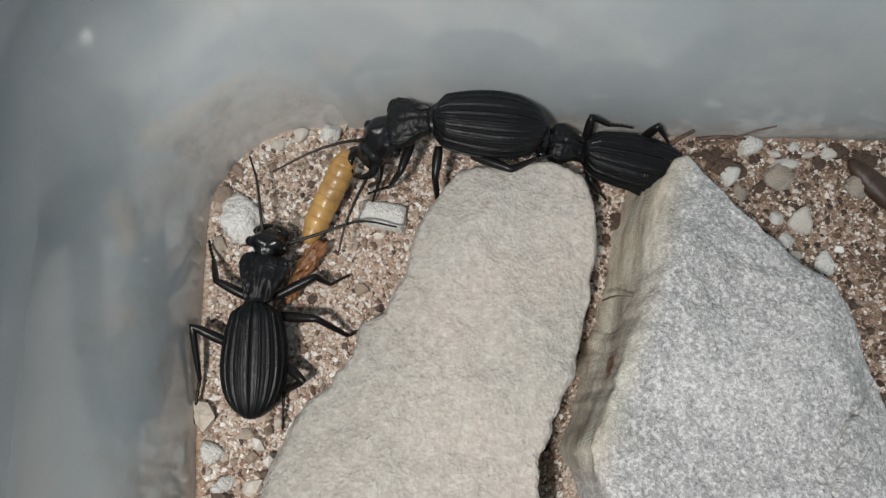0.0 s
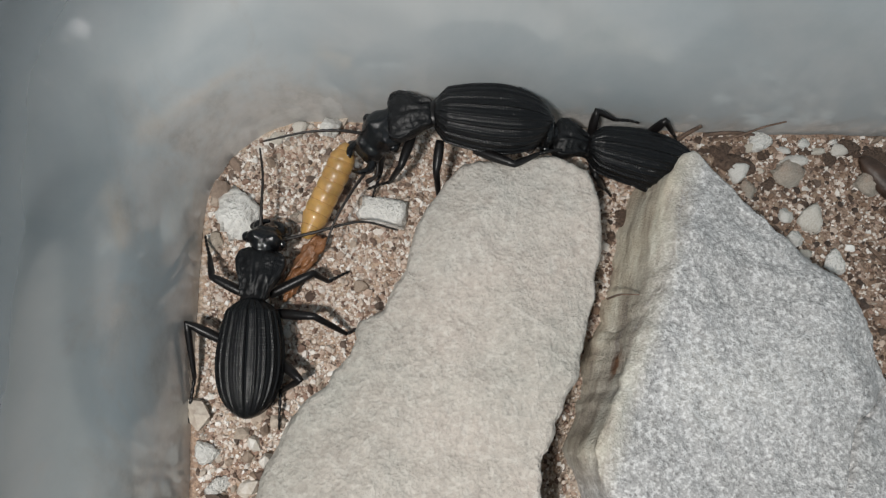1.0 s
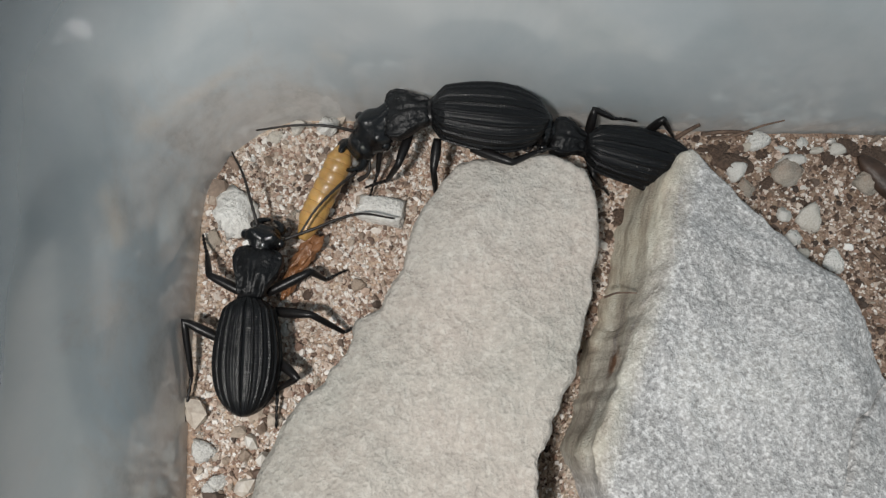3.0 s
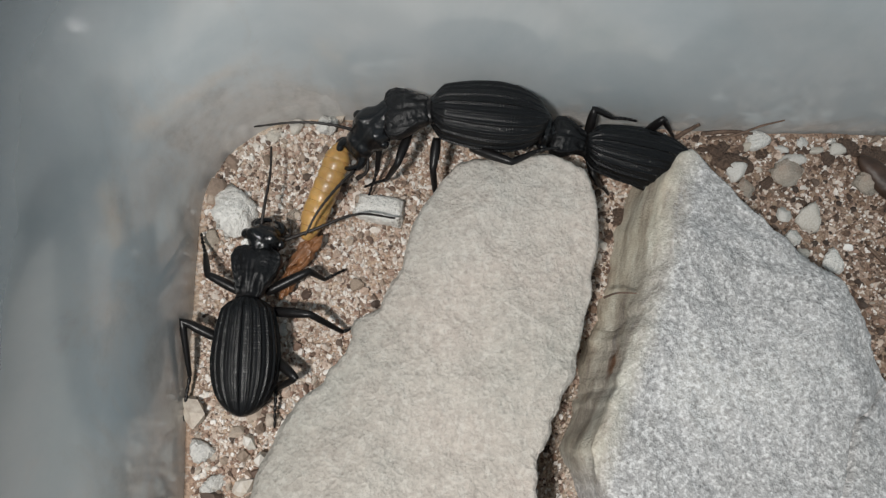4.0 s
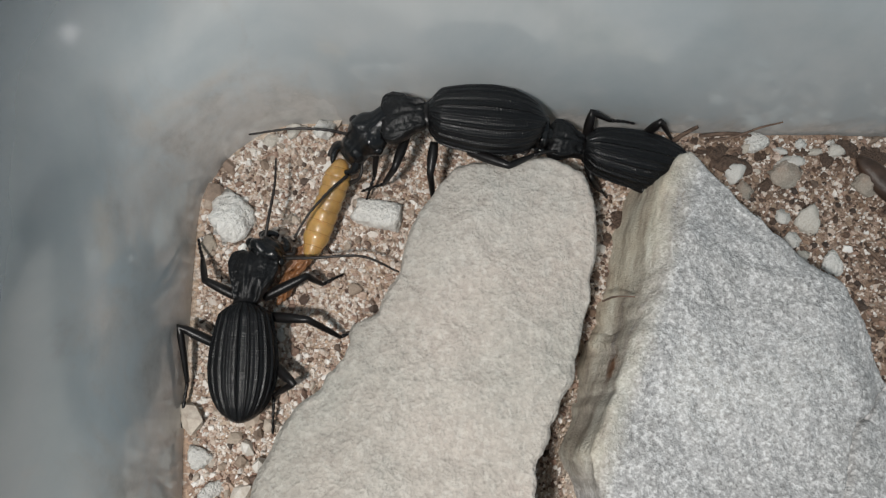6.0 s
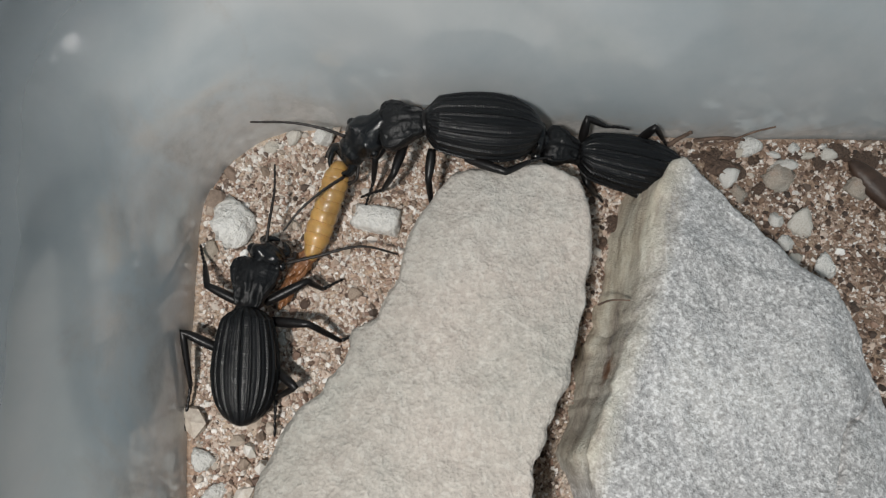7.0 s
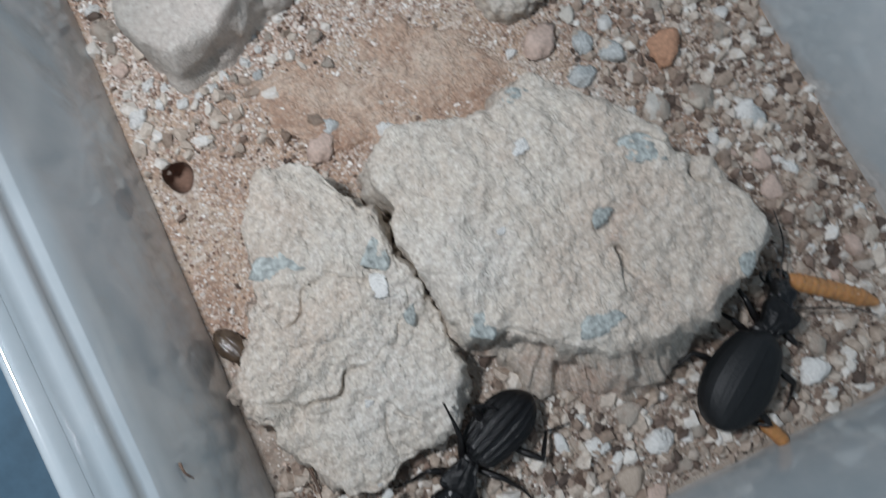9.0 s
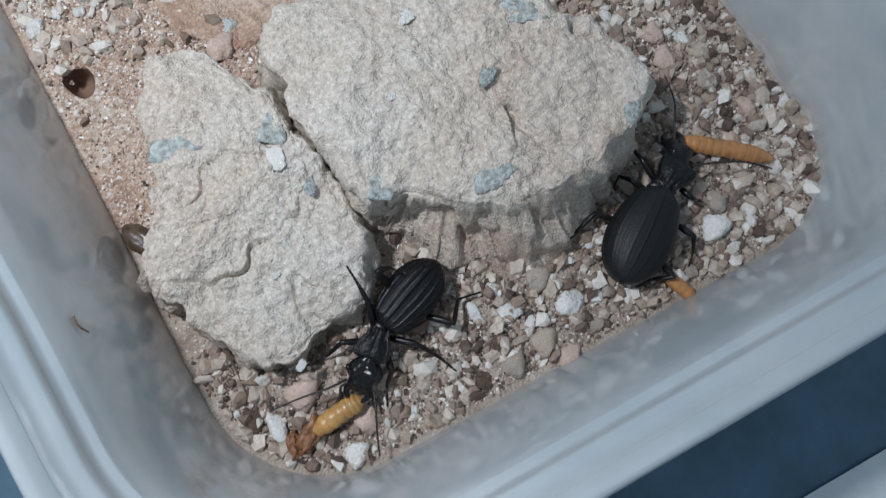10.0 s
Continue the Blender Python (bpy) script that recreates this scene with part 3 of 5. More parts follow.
beige = stone("beige_slab", "flat smooth pale beige stone slab lying on sand", V2(
    0.58, 2.76, 1.04, 2.86, 1.96, 2.80, 2.15, 2.24, 2.12, 1.77, 1.82, 0.88, 1.56, 0.16, 1.33, -0.33,
    1.21, -1.36, 0.46, -1.61, -0.21, -2.08, -0.98, -2.14, -1.36, -1.68, -1.42, -0.97, -1.17, -0.07, -0.58, 0.58, -0.06, 1.37),
    lambda x, y: 0.93 + 0.06 * (x - slab_ridge(y)) - 0.20 * max(0.0, slab_ridge(y) - x) - 0.02 * (y - 0.5), M_BEIGE, bevel=0.09, rough=0.02, lumps=0.09, skirt=lambda a: 0.05 - 0.60 * max(0, math.cos(a)) + 0.20 * max(0, -math.sin(a)), seed=1.0, ledge=0.5, jag=0.04, angles=400, rings=70, strata=0.02)
def beyond(x, y, a, b):
    """How far a place lies on the right-hand side of the line from a to b."""
    d = Vector((b[0] - a[0], b[1] - a[1])).normalized()
    return d.y * (x - a[0]) - d.x * (y - a[1])


def grey_top(x, y):
    wob = 0.10 * noise.noise(Vector((x * 1.1, y * 1.1, 5.0)))
    side = beyond(x, y, (4.88, -1.88), (4.49, 1.37)) + wob
    front = beyond(x, y, (2.04, -1.19), (4.50, -1.87)) + wob
    back = beyond(x, y, (4.31, 0.94), (3.16, 0.56)) + wob
    upper = beyond(x, y, (2.96, 2.68), (2.87, 1.62)) + 0.5 * wob
    lower = beyond(x, y, (2.87, 1.62), (2.04, 0.18)) + 0.5 * wob
    return 1.04 - 0.05 * (x - 3.0) - 0.75 * max(0.0, min(upper, lower)) - 0.22 * max(0.0, side) - 0.40 * max(0.0, front) - 0.10 * max(0.0, back)


def split_grain(p):
    """Long splintery ridges down the flank where the stone was split."""
    across, along = -0.926 * p.x + 0.378 * p.y, -0.378 * p.x - 0.926 * p.y
    flank = max(0.0, min(1.0, (across + 1.87) / 0.12))
    return flank * 0.075 * fbm((across * 5.0 + 3.0 * p.z, along * 0.8, p.z * 4.0), 1.0, 4)


grey = stone("grey_boulder", "rough pale grey wedge-shaped stone with sparkling grains", V2(
    3.27, 3.07, 3.51, 2.84, 4.25, 1.94, 4.87, 1.25, 5.07, 0.66, 5.35, -0.03, 5.52, -0.74, 5.46, -1.58,
    4.25, -1.73, 3.39, -1.67, 2.67, -1.49, 2.03, -0.92, 1.82, -0.24, 2.08, 0.24, 2.46, 0.96, 2.68, 1.75, 2.90, 2.65),
    grey_top, M_GREY, bevel=0.13, rough=0.03, lumps=0.11, skirt=lambda a: -0.04 + 0.46 * max(0, -math.sin(a)) ** 3 + 0.34 * max(0, math.cos(a - 2.3)) ** 4 + 0.12 * max(0, math.cos(a)), seed=2.0, ledge=0.06, jag=0.03, angles=480, rings=110, extra=split_grain,
    fissure=V2(5.05, 0.40, 4.86, 0.27, 4.70, 0.11, 4.57, 0.06, 4.50, -0.06, 4.44, -0.18, 4.37, -0.39, 4.33, -0.50, 4.23, -0.66))
rock_big = stone("gritty_rock", "large crumbly tan rock with embedded green shards", V2(
    1.10, -4.98, 1.64, -4.38, 2.85, -4.75, 3.28, -4.43, 3.91, -4.59, 4.39, -5.12, 5.01, -6.02, 5.70, -6.85,
    5.85, -7.61, 5.50, -8.07, 4.90, -8.32, 4.49, -8.54, 3.72, -8.54, 3.02, -8.41, 2.39, -7.95, 1.80, -7.60, 1.41, -7.35, 1.40, -6.76, 1.09, -5.71),
    lambda x, y: 1.38 + 0.05 * (x - 2.5) - 0.05 * abs(y + 6.2), M_CONCRETE, bevel=0.16, rough=0.04, lumps=0.15, skirt=lambda a: 0.08 + 1.0 * max(0, -math.sin(a)) ** 1.3, seed=3.0, ledge=0.6, crack=0.22, jag=0.07, angles=480, rings=100, crumbs=0.045, strata=0.06,
    fissure=V2(1.50, -7.70, 1.78, -7.80, 2.16, -8.10, 2.40, -8.40, 2.76, -8.66, 3.12, -8.74, 3.40, -8.70, 3.61, -8.79, 4.04, -8.86, 4.40, -8.72, 4.69, -8.74), cleft=(0.16, 0.035))
rock_small = stone("gritty_rock", "lumpy crumbly tan rock with embedded green and white shards", V2(
    -0.54, -4.52, -0.11, -4.27, 0.62, -4.76, 0.83, -5.36, 0.97, -5.81, 1.14, -6.60, 1.21, -7.37, 1.12, -8.13,
    0.74, -8.81, 0.04, -8.85, -0.62, -8.85, -1.14, -8.39, -1.40, -7.67, -1.66, -7.14, -1.30, -6.51, -0.93, -5.68),
    lambda x, y: 1.18 + 0.18 * (y + 5.8) * (1 if y < -5.8 else -0.4), M_CONCRETE, bevel=0.15, rough=0.045, lumps=0.20, skirt=lambda a: 0.10 + 0.1 * max(0, -math.sin(a)), seed=4.0, ledge=0.8, crack=0.22, jag=0.07, angles=440, rings=90, crumbs=0.055, strata=0.06)

chunk = stone("rock_chunk", "pale blocky chunk of crumbly rock on gravel", V2(
    3.91, -2.46, 4.20, -2.23, 4.68, -2.19, 4.93, -2.37, 5.23, -2.43, 5.19, -2.72, 4.85, -3.04, 4.30, -3.12, 3.95, -2.95),
    lambda x, y: 0.48 + 0.05 * noise.noise(Vector((x * 2, y * 2, 0))), M_CONCRETE, bevel=0.14, rough=0.05, lumps=0.10, skirt=lambda a: 0.06, seed=8.0, ledge=0.3, jag=0.10, angles=160, rings=30, crumbs=0.07, strata=0.04)

# ---- the sand
HOLE = (-1.52, -3.57)


def sand_height(x, y):
    """A gentle surface with a hollow in the gap between the two flat stones."""
    gap_x = 1.84 + (y - 0.3) * 0.33
    hollow = 0.80 * math.exp(-(((x - gap_x) / 0.24) ** 2)) * max(0.0, min(1.0, (1.5 - y) / 0.8)) * max(0.0, min(1.0, (y + 1.6) / 0.8))
    return -0.03 + 0.07 * fbm((x, y, 0.0), 0.55, 3) + 0.022 * fbm((x, y, 4.0), 3.5, 3) - hollow


bm = bmesh.new()
rows = []
for j in range(221):
    w = j / 220
    y = 3.64 + (-10.8 - 3.64) * w
    x0, x1 = -2.40 + 0.62 * w, 7.80 + 1.02 * w
    row = []
    for i in range(161):
        x = x0 + (x1 - x0) * i / 160
        z = sand_height(x, y)
        if math.hypot(x - HOLE[0], y - HOLE[1]) < 0.30:
            z -= 0.6
        row.append((x, y, z))
    rows.append(row)
grid(bm, rows)
tagged(part("ground", bm, M_SAND), "reddish tan gritty sand filling the tub", "sand", kind="structure")


# a smooth crust of red-brown soil in the middle, and a burrow with a pale rim
bm, SOIL = stone_mesh(V2(0.11, -2.40, 1.54, -2.09, 3.16, -2.59, 3.87, -3.20, 4.77, -4.04, 4.02, -4.67, 2.05, -4.61, 0.14, -3.70, -0.34, -2.94),
    lambda x, y: 0.02 + 0.06 * fbm((x, y, 2.0), 0.8, 3), -0.3, bevel=0.35, rough=0.04, lumps=0.05, jag=0.22, seed=6.0, crumbs=0.08, angles=160, rings=40, skirt=lambda a: 0.6)
tagged(part("soil_crust", bm, M_SOIL), "smooth crust of red-brown soil on the sand", "soil", kind="structure")
burrow = tagged(new("burrow"), "small round burrow mouth with a pale crusted rim", "burrow")
burrow.matrix_basis = P(HOLE[0], HOLE[1], 0.0, 0, 0, 20)
bm = bmesh.new()
rows = [[(0.9 * r * (1 + 0.08 * math.sin(3 * a + 1)) * math.cos(a), 1.1 * r * (1 + 0.08 * math.sin(3 * a + 1)) * math.sin(a), z + 0.015 * noise.noise(Vector((4 * math.cos(a), 4 * math.sin(a), r * 9)))) for a in (2 * math.pi * k / 40 for k in range(40))]
        for r, z in ((0.46, -0.14), (0.38, -0.04), (0.32, 0.0), (0.28, 0.005), (0.26, -0.01), (0.24, -0.04))]
grid(bm, rows, wrap=True)
part("rim", bm, M_SAND, burrow)
bm = bmesh.new()
rows = [[(0.9 * r * (1 + 0.08 * math.sin(3 * a + 1)) * math.cos(a), 1.1 * r * (1 + 0.08 * math.sin(3 * a + 1)) * math.sin(a) + dy, z) for a in (2 * math.pi * k / 40 for k in range(40))]
        for r, z, dy in ((0.242, -0.03, 0), (0.23, -0.15, 0.02), (0.21, -0.3, 0.07), (0.15, -0.45, 0.12), (0.05, -0.5, 0.14))]
vs = grid(bm, rows, wrap=True)
bm.faces.new(vs[-1])
part("shaft", bm, M_BURROW, burrow, "dark brown burrow shaft")


# ---- pebbles
def pebble_mesh(seed, stretch, mat, edgy=0.5, slab=0.0):
    bm = bmesh.new()
    bmesh.ops.create_icosphere(bm, subdivisions=3, radius=1.0)
    for v in bm.verts:
        p = v.co.normalized()
        r = 1.08 + edgy * fbm(p + Vector((seed * 2.3, seed, 0)), 1.1, 2)
        for q in range(14):
            cut = Vector((math.sin(seed * 7 + q * 2.4), math.cos(seed * 5 + q * 1.9), math.sin(seed * 3 + q * 4.1) * 0.8 + 0.2)).normalized()
            if p.dot(cut) > 0.4:
                r = min(r, (0.62 + 0.20 * math.sin(q * 5 + seed)) / p.dot(cut))
        if slab:
            r = 0.86 * (1 - slab + slab / max(abs(p.x), abs(p.y), abs(p.z))) * (1 + 0.10 * noise.noise(p * 1.5 + Vector((seed, 0, 0))))
        r += 0.13 * fbm(p + Vector((seed, 5, 0)), 3.0, 4)
        v.co = Vector((p.x * stretch[0], p.y * stretch[1], p.z * stretch[2])) * r
    return mesh_of("pebble", bm, mat)


SHAPES = {}
for key, mat in (("stone", M_PEBBLE), ("white", M_WHITE), ("blue", M_BLUEGREY), ("red", M_RED), ("pink", M_PINK), ("brown", M_BROWN), ("beige", M_CONCRETE)):
    SHAPES[key] = [pebble_mesh(k + 1.3, s, mat) for k, s in enumerate(((1, 0.85, 0.6), (1, 0.7, 0.55), (1, 0.95, 0.7), (1, 0.6, 0.5)))]
SHAPES["white"].append(pebble_mesh(7.7, (1, 0.56, 0.45), M_WHITE, slab=0.8))
WORDS = {"stone": "small tan gravel pebble half sunk in sand", "white": "chalky white pebble lying on sand", "blue": "smooth blue-grey pebble among gravel", "red": "orange-red terracotta fragment on gravel",
         "pink": "rounded pink limestone pebble on gravel", "brown": "dark brown bark chip lying on sand", "beige": "pale beige chunk of rock on gravel"}
PLACED = []


def pebble(kind, x, y, size, turn=0.0, shape=0, flat=1.0, sink=0.25):
    ob = new("pebble", SHAPES[kind][shape])
    if kind == "brown":
        size, flat = size * 0.85, 0.55
    height = size * 0.55 * flat
    ob.matrix_world = P(x, y, sand_height(x, y) + height * (1 - 2 * sink) * 0.8, random.uniform(-12, 12), random.uniform(-12, 12), turn) @ Matrix.Diagonal((size, size, size * flat, 1))
    PLACED.append((x, y, size))
    return tagged(ob, WORDS[kind], "pebble", "loose pebbles")


def strew(scale, *rows):
    """Pebbles by kind, x, y, half length, turn and shape."""
    for kind, x, y, size, turn, shape in rows:
        pebble(kind, x, y, size * scale, turn, shape, sink=0.3)


strew(1.2,
      ("white", -1.82, 2.43, 0.40, 82, 0), ("white", -0.19, 2.47, 0.27, -12, 4), ("white", -1.21, 1.08, 0.09, 80, 0), ("stone", -1.45, 3.38, 0.12, 0, 0),
      ("stone", -1.20, 3.50, 0.13, 30, 1), ("stone", -2.08, 2.10, 0.15, 60, 0), ("stone", -1.90, 3.05, 0.11, 10, 2), ("white", -1.96, -0.19, 0.17, 130, 1),
      ("white", -1.82, -0.52, 0.14, 0, 0), ("brown", 4.24, 3.17, 0.33, 5, 3), ("white", 4.54, 3.48, 0.2, 0, 1), ("beige", 4.89, 3.06, 0.28, -5, 0))
strew(1.2,
      ("white", 4.83, 2.21, 0.13, 0, 2), ("white", 5.28, 1.91, 0.2, 80, 1), ("stone", -0.44, 1.58, 0.11, 0, 1), ("blue", 6.36, -2.57, 0.80, -12, 3),
      ("blue", 5.22, -3.86, 0.29, 60, 0), ("blue", 5.55, -4.20, 0.27, -60, 1), ("blue", 4.97, -4.42, 0.30, -20, 0), ("red", 6.41, -4.51, 0.42, 30, 1),
      ("beige", 6.63, -3.71, 0.22, 0, 2), ("beige", 7.33, -3.75, 0.40, -10, 1), ("white", 8.00, -4.01, 0.24, 0, 0), ("stone", 5.72, -3.69, 0.2, 30, 0))
strew(1.2,
      ("stone", 5.18, -3.37, 0.2, 40, 1), ("stone", 5.63, -3.18, 0.15, 40, 3), ("white", -1.74, -2.44, 0.19, 10, 0), ("white", -1.39, -2.41, 0.13, 60, 1),
      ("white", -1.05, -2.52, 0.14, 20, 0), ("beige", -1.77, -0.97, 0.24, 0, 2), ("white", 6.17, 1.18, 0.13, 60, 0), ("stone", 5.85, -5.32, 0.3, 30, 0),
      ("stone", 6.59, -5.44, 0.27, 80, 2), ("beige", 6.50, -2.03, 0.16, 0, 1), ("beige", 5.93, -5.36, 0.29, 60, 0), ("beige", 6.65, -5.46, 0.29, 20, 2))
strew(1.2,
      ("blue", 7.37, -6.11, 0.24, 80, 1), ("white", 6.53, -6.16, 0.15, 70, 0), ("pink", 7.02, -7.29, 0.3, 60, 1), ("beige", 7.43, -7.90, 0.24, 70, 1),
      ("pink", 7.85, -8.57, 0.25, 60, 0), ("white", 7.47, -7.02, 0.22, -60, 3), ("pink", 0.65, -3.98, 0.32, 10, 0), ("blue", 0.86, -3.70, 0.2, 0, 1),
      ("white", 1.65, -4.06, 0.22, 20, 3), ("white", -1.78, -2.56, 0.17, 0, 0), ("white", 3.61, -10.05, 0.31, -20, 0), ("beige", 3.33, -9.52, 0.29, 10, 1))
strew(1.2,
      ("white", 2.70, -9.75, 0.23, -50, 0), ("white", 2.66, -9.31, 0.15, 0, 2), ("white", 2.91, -10.05, 0.18, 70, 3), ("white", 6.27, -10.10, 0.32, -15, 1),
      ("beige", 6.57, -9.73, 0.24, 60, 0), ("white", 7.14, -9.71, 0.13, 80, 0), ("pink", -0.56, -9.44, 0.36, 20, 1), ("white", -1.08, -9.65, 0.27, -75, 3),
      ("white", -0.24, -10.54, 0.26, 15, 1), ("pink", 0.15, -10.09, 0.33, 60, 0), ("beige", 2.41, -10.50, 0.27, 40, 1), ("brown", 2.38, -10.11, 0.28, 40, 1))
strew(1.2,
      ("brown", 1.90, -10.44, 0.26, 80, 0), ("stone", 2.97, -10.41, 0.3, 20, 1), ("pink", 3.23, -10.74, 0.25, 0, 0), ("brown", -1.27, -9.42, 0.3, 110, 1),
      ("white", 7.00, -10.25, 0.13, 80, 1), ("stone", 7.49, -7.90, 0.24, 80, 1), ("brown", 4.04, 3.36, 0.2, 20, 1), ("brown", 4.60, 2.92, 0.17, 60, 3),
      ("brown", 5.72, 3.43, 0.22, 0, 1), ("brown", 6.04, 3.36, 0.2, 10, 0), ("stone", 5.07, 2.45, 0.24, 70, 1), ("stone", 4.76, 2.52, 0.16, 30, 0))
strew(1.2,
      ("beige", 4.35, 2.87, 0.14, 0, 2), ("white", 5.17, 3.50, 0.12, 0, 0), ("white", 5.55, 3.52, 0.07, 0, 0), ("beige", 5.93, 2.96, 0.27, 10, 0),
      ("brown", 2.71, 2.45, 0.2, 15, 1), ("brown", 2.56, 2.24, 0.12, 60, 0), ("brown", 5.04, 2.71, 0.12, -40, 3), ("stone", 4.89, 2.00, 0.13, 0, 0),
      ("pink", 7.12, -6.80, 0.26, 70, 1), ("white", 7.76, -9.63, 0.13, 0, 0), ("white", 8.53, -8.81, 0.18, 60, 1), ("brown", 7.52, -8.54, 0.2, 30, 2))
strew(1.0,
      ("white", -1.45, -2.04, 0.17, 20, 0), ("white", -1.23, -2.18, 0.12, 70, 1), ("pink", -1.75, -1.62, 0.24, 60, 0), ("white", -1.86, -0.60, 0.16, 0, 2),
      ("beige", -1.44, -0.69, 0.13, 30, 0), ("white", -0.32, -2.33, 0.15, 80, 1), ("stone", -1.79, -2.07, 0.13, 10, 0), ("beige", -1.78, -1.26, 0.15, 50, 1),
      ("white", 8.17, -3.57, 0.22, 0, 0), ("white", 7.22, -5.97, 0.30, 40, 1), ("beige", 6.23, -3.18, 0.17, 0, 2), ("white", 5.47, -5.23, 0.18, 60, 0))
strew(1.0,
      ("beige", 7.47, -4.53, 0.27, 20, 0), ("white", 4.03, -3.63, 0.15, 0, 1), ("white", 1.68, -4.01, 0.24, 40, 0), ("pink", 4.55, -3.65, 0.48, 10, 0),
      ("beige", 6.22, -0.80, 0.22, 70, 1), ("white", 6.44, -1.22, 0.18, 0, 0), ("white", 7.49, -1.79, 0.28, 50, 2), ("white", 6.88, -1.67, 0.16, 0, 1),
      ("beige", 7.81, -2.44, 0.28, 10, 0), ("white", 7.78, -2.97, 0.25, 80, 1), ("beige", 7.84, -1.50, 0.18, 0, 2))
strew(1.0,
      ("white", -0.55, -2.44, 0.16, 20, 0), ("beige", -0.20, -2.42, 0.13, 60, 1), ("white", 0.06, -2.22, 0.14, 0, 2), ("white", 0.32, -2.06, 0.12, 40, 0),
      ("beige", 0.54, -1.95, 0.13, 80, 1), ("blue", 0.16, -2.48, 0.14, 10, 0), ("white", -0.78, -2.52, 0.12, 50, 1), ("beige", -0.36, -2.66, 0.10, 0, 2))
pebble("white", -0.81, 3.50, 0.22, 20, 0, flat=1.5, sink=0.1)


def free(x, y, size):
    if any(inside(x, y, o) for o in OUTLINES):
        return False
    return all(math.hypot(x - a, y - b) > 0.75 * (size + s) for a, b, s in PLACED)


def side_x(y):
    """The tub's high-x wall at y."""
    return 7.7 + (3.64 - y) * 0.071


def gravelly(x, y):
    """How thick the gravel lies: thick along the high-x wall and at the front, thin in the middle."""
    g = 0.08
    g += 0.75 * max(0.0, 1 - (side_x(y) - x) / 1.6)
    if y < -1.5:
        g += 0.7 * max(0.0, min(1.0, (x - 4.2) / 1.5))
    if y < -8.2:
        g += 0.8
    if x < -1.2 and -2.6 < y:
        g += 0.35
    if y > 2.0 and x < 1:
        g += 0.4
    return min(1.0, g)


def in_tub(x, y, gap):
    if not (-2.25 + 0.04 * (3.64 - y) + gap < x < side_x(y) + 0.05 - gap and -10.75 + gap < y < 3.62 - gap):
        return False
    for cx, cy, r in ((-1.0, 2.33, 1.27), (6.6, 2.5, 1.15), (7.0, -9.0, 1.75), (0.25, -8.8, 1.95)):
        out_x = x < cx if cx < 3 else x > cx
        out_y = y > cy if cy > 0 else y < cy
        if out_x and out_y and math.hypot(x - cx, y - cy) > r - gap:
            return False
    return True


count = 0
while count < 104:
    x, y = random.uniform(-2.2, 8.6), random.uniform(-10.6, 3.8)
    size = random.choice((0.11, 0.13, 0.16, 0.2, 0.25))
    if x < 1.0 and y > 0.2 and size > 0.13:
        continue
    if random.random() < gravelly(x, y) and in_tub(x, y, size) and free(x, y, size):
        kind = random.choices(("stone", "white", "brown", "pink", "beige"), (8, 4, 1.5 if x > 4 else 0, 2, 8))[0]
        pebble(kind, x, y, size, random.uniform(0, 360), random.randrange(4), sink=0.3)
        count += 1


# bark chips along the foot of the back wall
for k in range(24):
    x = 3.7 + 3.6 * (k + random.random()) / 24
    size = random.uniform(0.09, 0.22)
    pebble(random.choice(("brown", "brown", "brown", "stone")), x, 3.50 - 0.7 * size - random.random() ** 2 * 0.3, size, random.uniform(-35, 35), random.choice((1, 3, 3)), sink=0.25)
# a line of bark chips and dark grit along the foot of the high-x wall
for k in range(46):
    y = 2.6 - 11.0 * (k + random.random()) / 46
    size = random.uniform(0.10, 0.24)
    x = side_x(y) - 0.10 - size * 0.8 - random.random() ** 2 * 0.35
    if in_tub(x, y, size * 0.7):
        pebble(random.choice(("brown", "brown", "brown", "stone")), x, y, size, random.uniform(0, 360), random.randrange(4), sink=0.25)


# ---- loose grains, too many to count
def grain_field(name, count, sizes, label, weight, fine=False, mat=None):
    """Angular grains in one mesh: boxes, or for larger ones faceted stones."""
    if fine:
        ball = bmesh.new()
        bmesh.ops.create_icosphere(ball, subdivisions=1, radius=1.25)
        unit = np.array([v.co[:] for v in ball.verts])
        quads = np.array([[v.index for v in f.verts] for f in ball.faces])
        ball.free()
    else:
        unit = np.array([(x, y, z) for x in (-1, 1) for y in (-1, 1) for z in (-1, 1)], float)
        quads = np.array([(0, 1, 3, 2), (4, 6, 7, 5), (0, 4, 5, 1), (2, 3, 7, 6), (0, 2, 6, 4), (1, 5, 7, 3)])
    verts, faces = [], []
    made, n = 0, len(unit)
    while made < count:
        x, y = random.uniform(-2.25, 8.7), random.uniform(-10.7, 3.75)
        if random.random() > weight(x, y) or not in_tub(x, y, 0.02) or any(inside(x, y, o) for o in OUTLINES):
            continue
        if math.hypot(x - HOLE[0], y - HOLE[1]) < 0.29 or (inside(x, y, SOIL) and random.random() < 0.15):
            continue
        s = random.choice(sizes) * random.uniform(0.7, 1.2)
        m = np.array(Euler([random.uniform(0, 6.3) for _ in range(3)]).to_matrix())
        box = unit * np.random.uniform(0.4, 1.1, 3) * s * np.random.uniform(0.5, 1.05, (n, 1))
        verts.append((box @ m.T + (x, y, sand_height(x, y) + 0.2 * s)) * CM)
        faces.append(quads + n * made)
        made += 1
    me = bpy.data.meshes.new(name)
    me.from_pydata(np.concatenate(verts).tolist(), [], np.concatenate(faces).tolist())
    me.materials.append(mat or M_GRAINS)
    return tagged(new(name, me), label, "grit", kind="stuff")


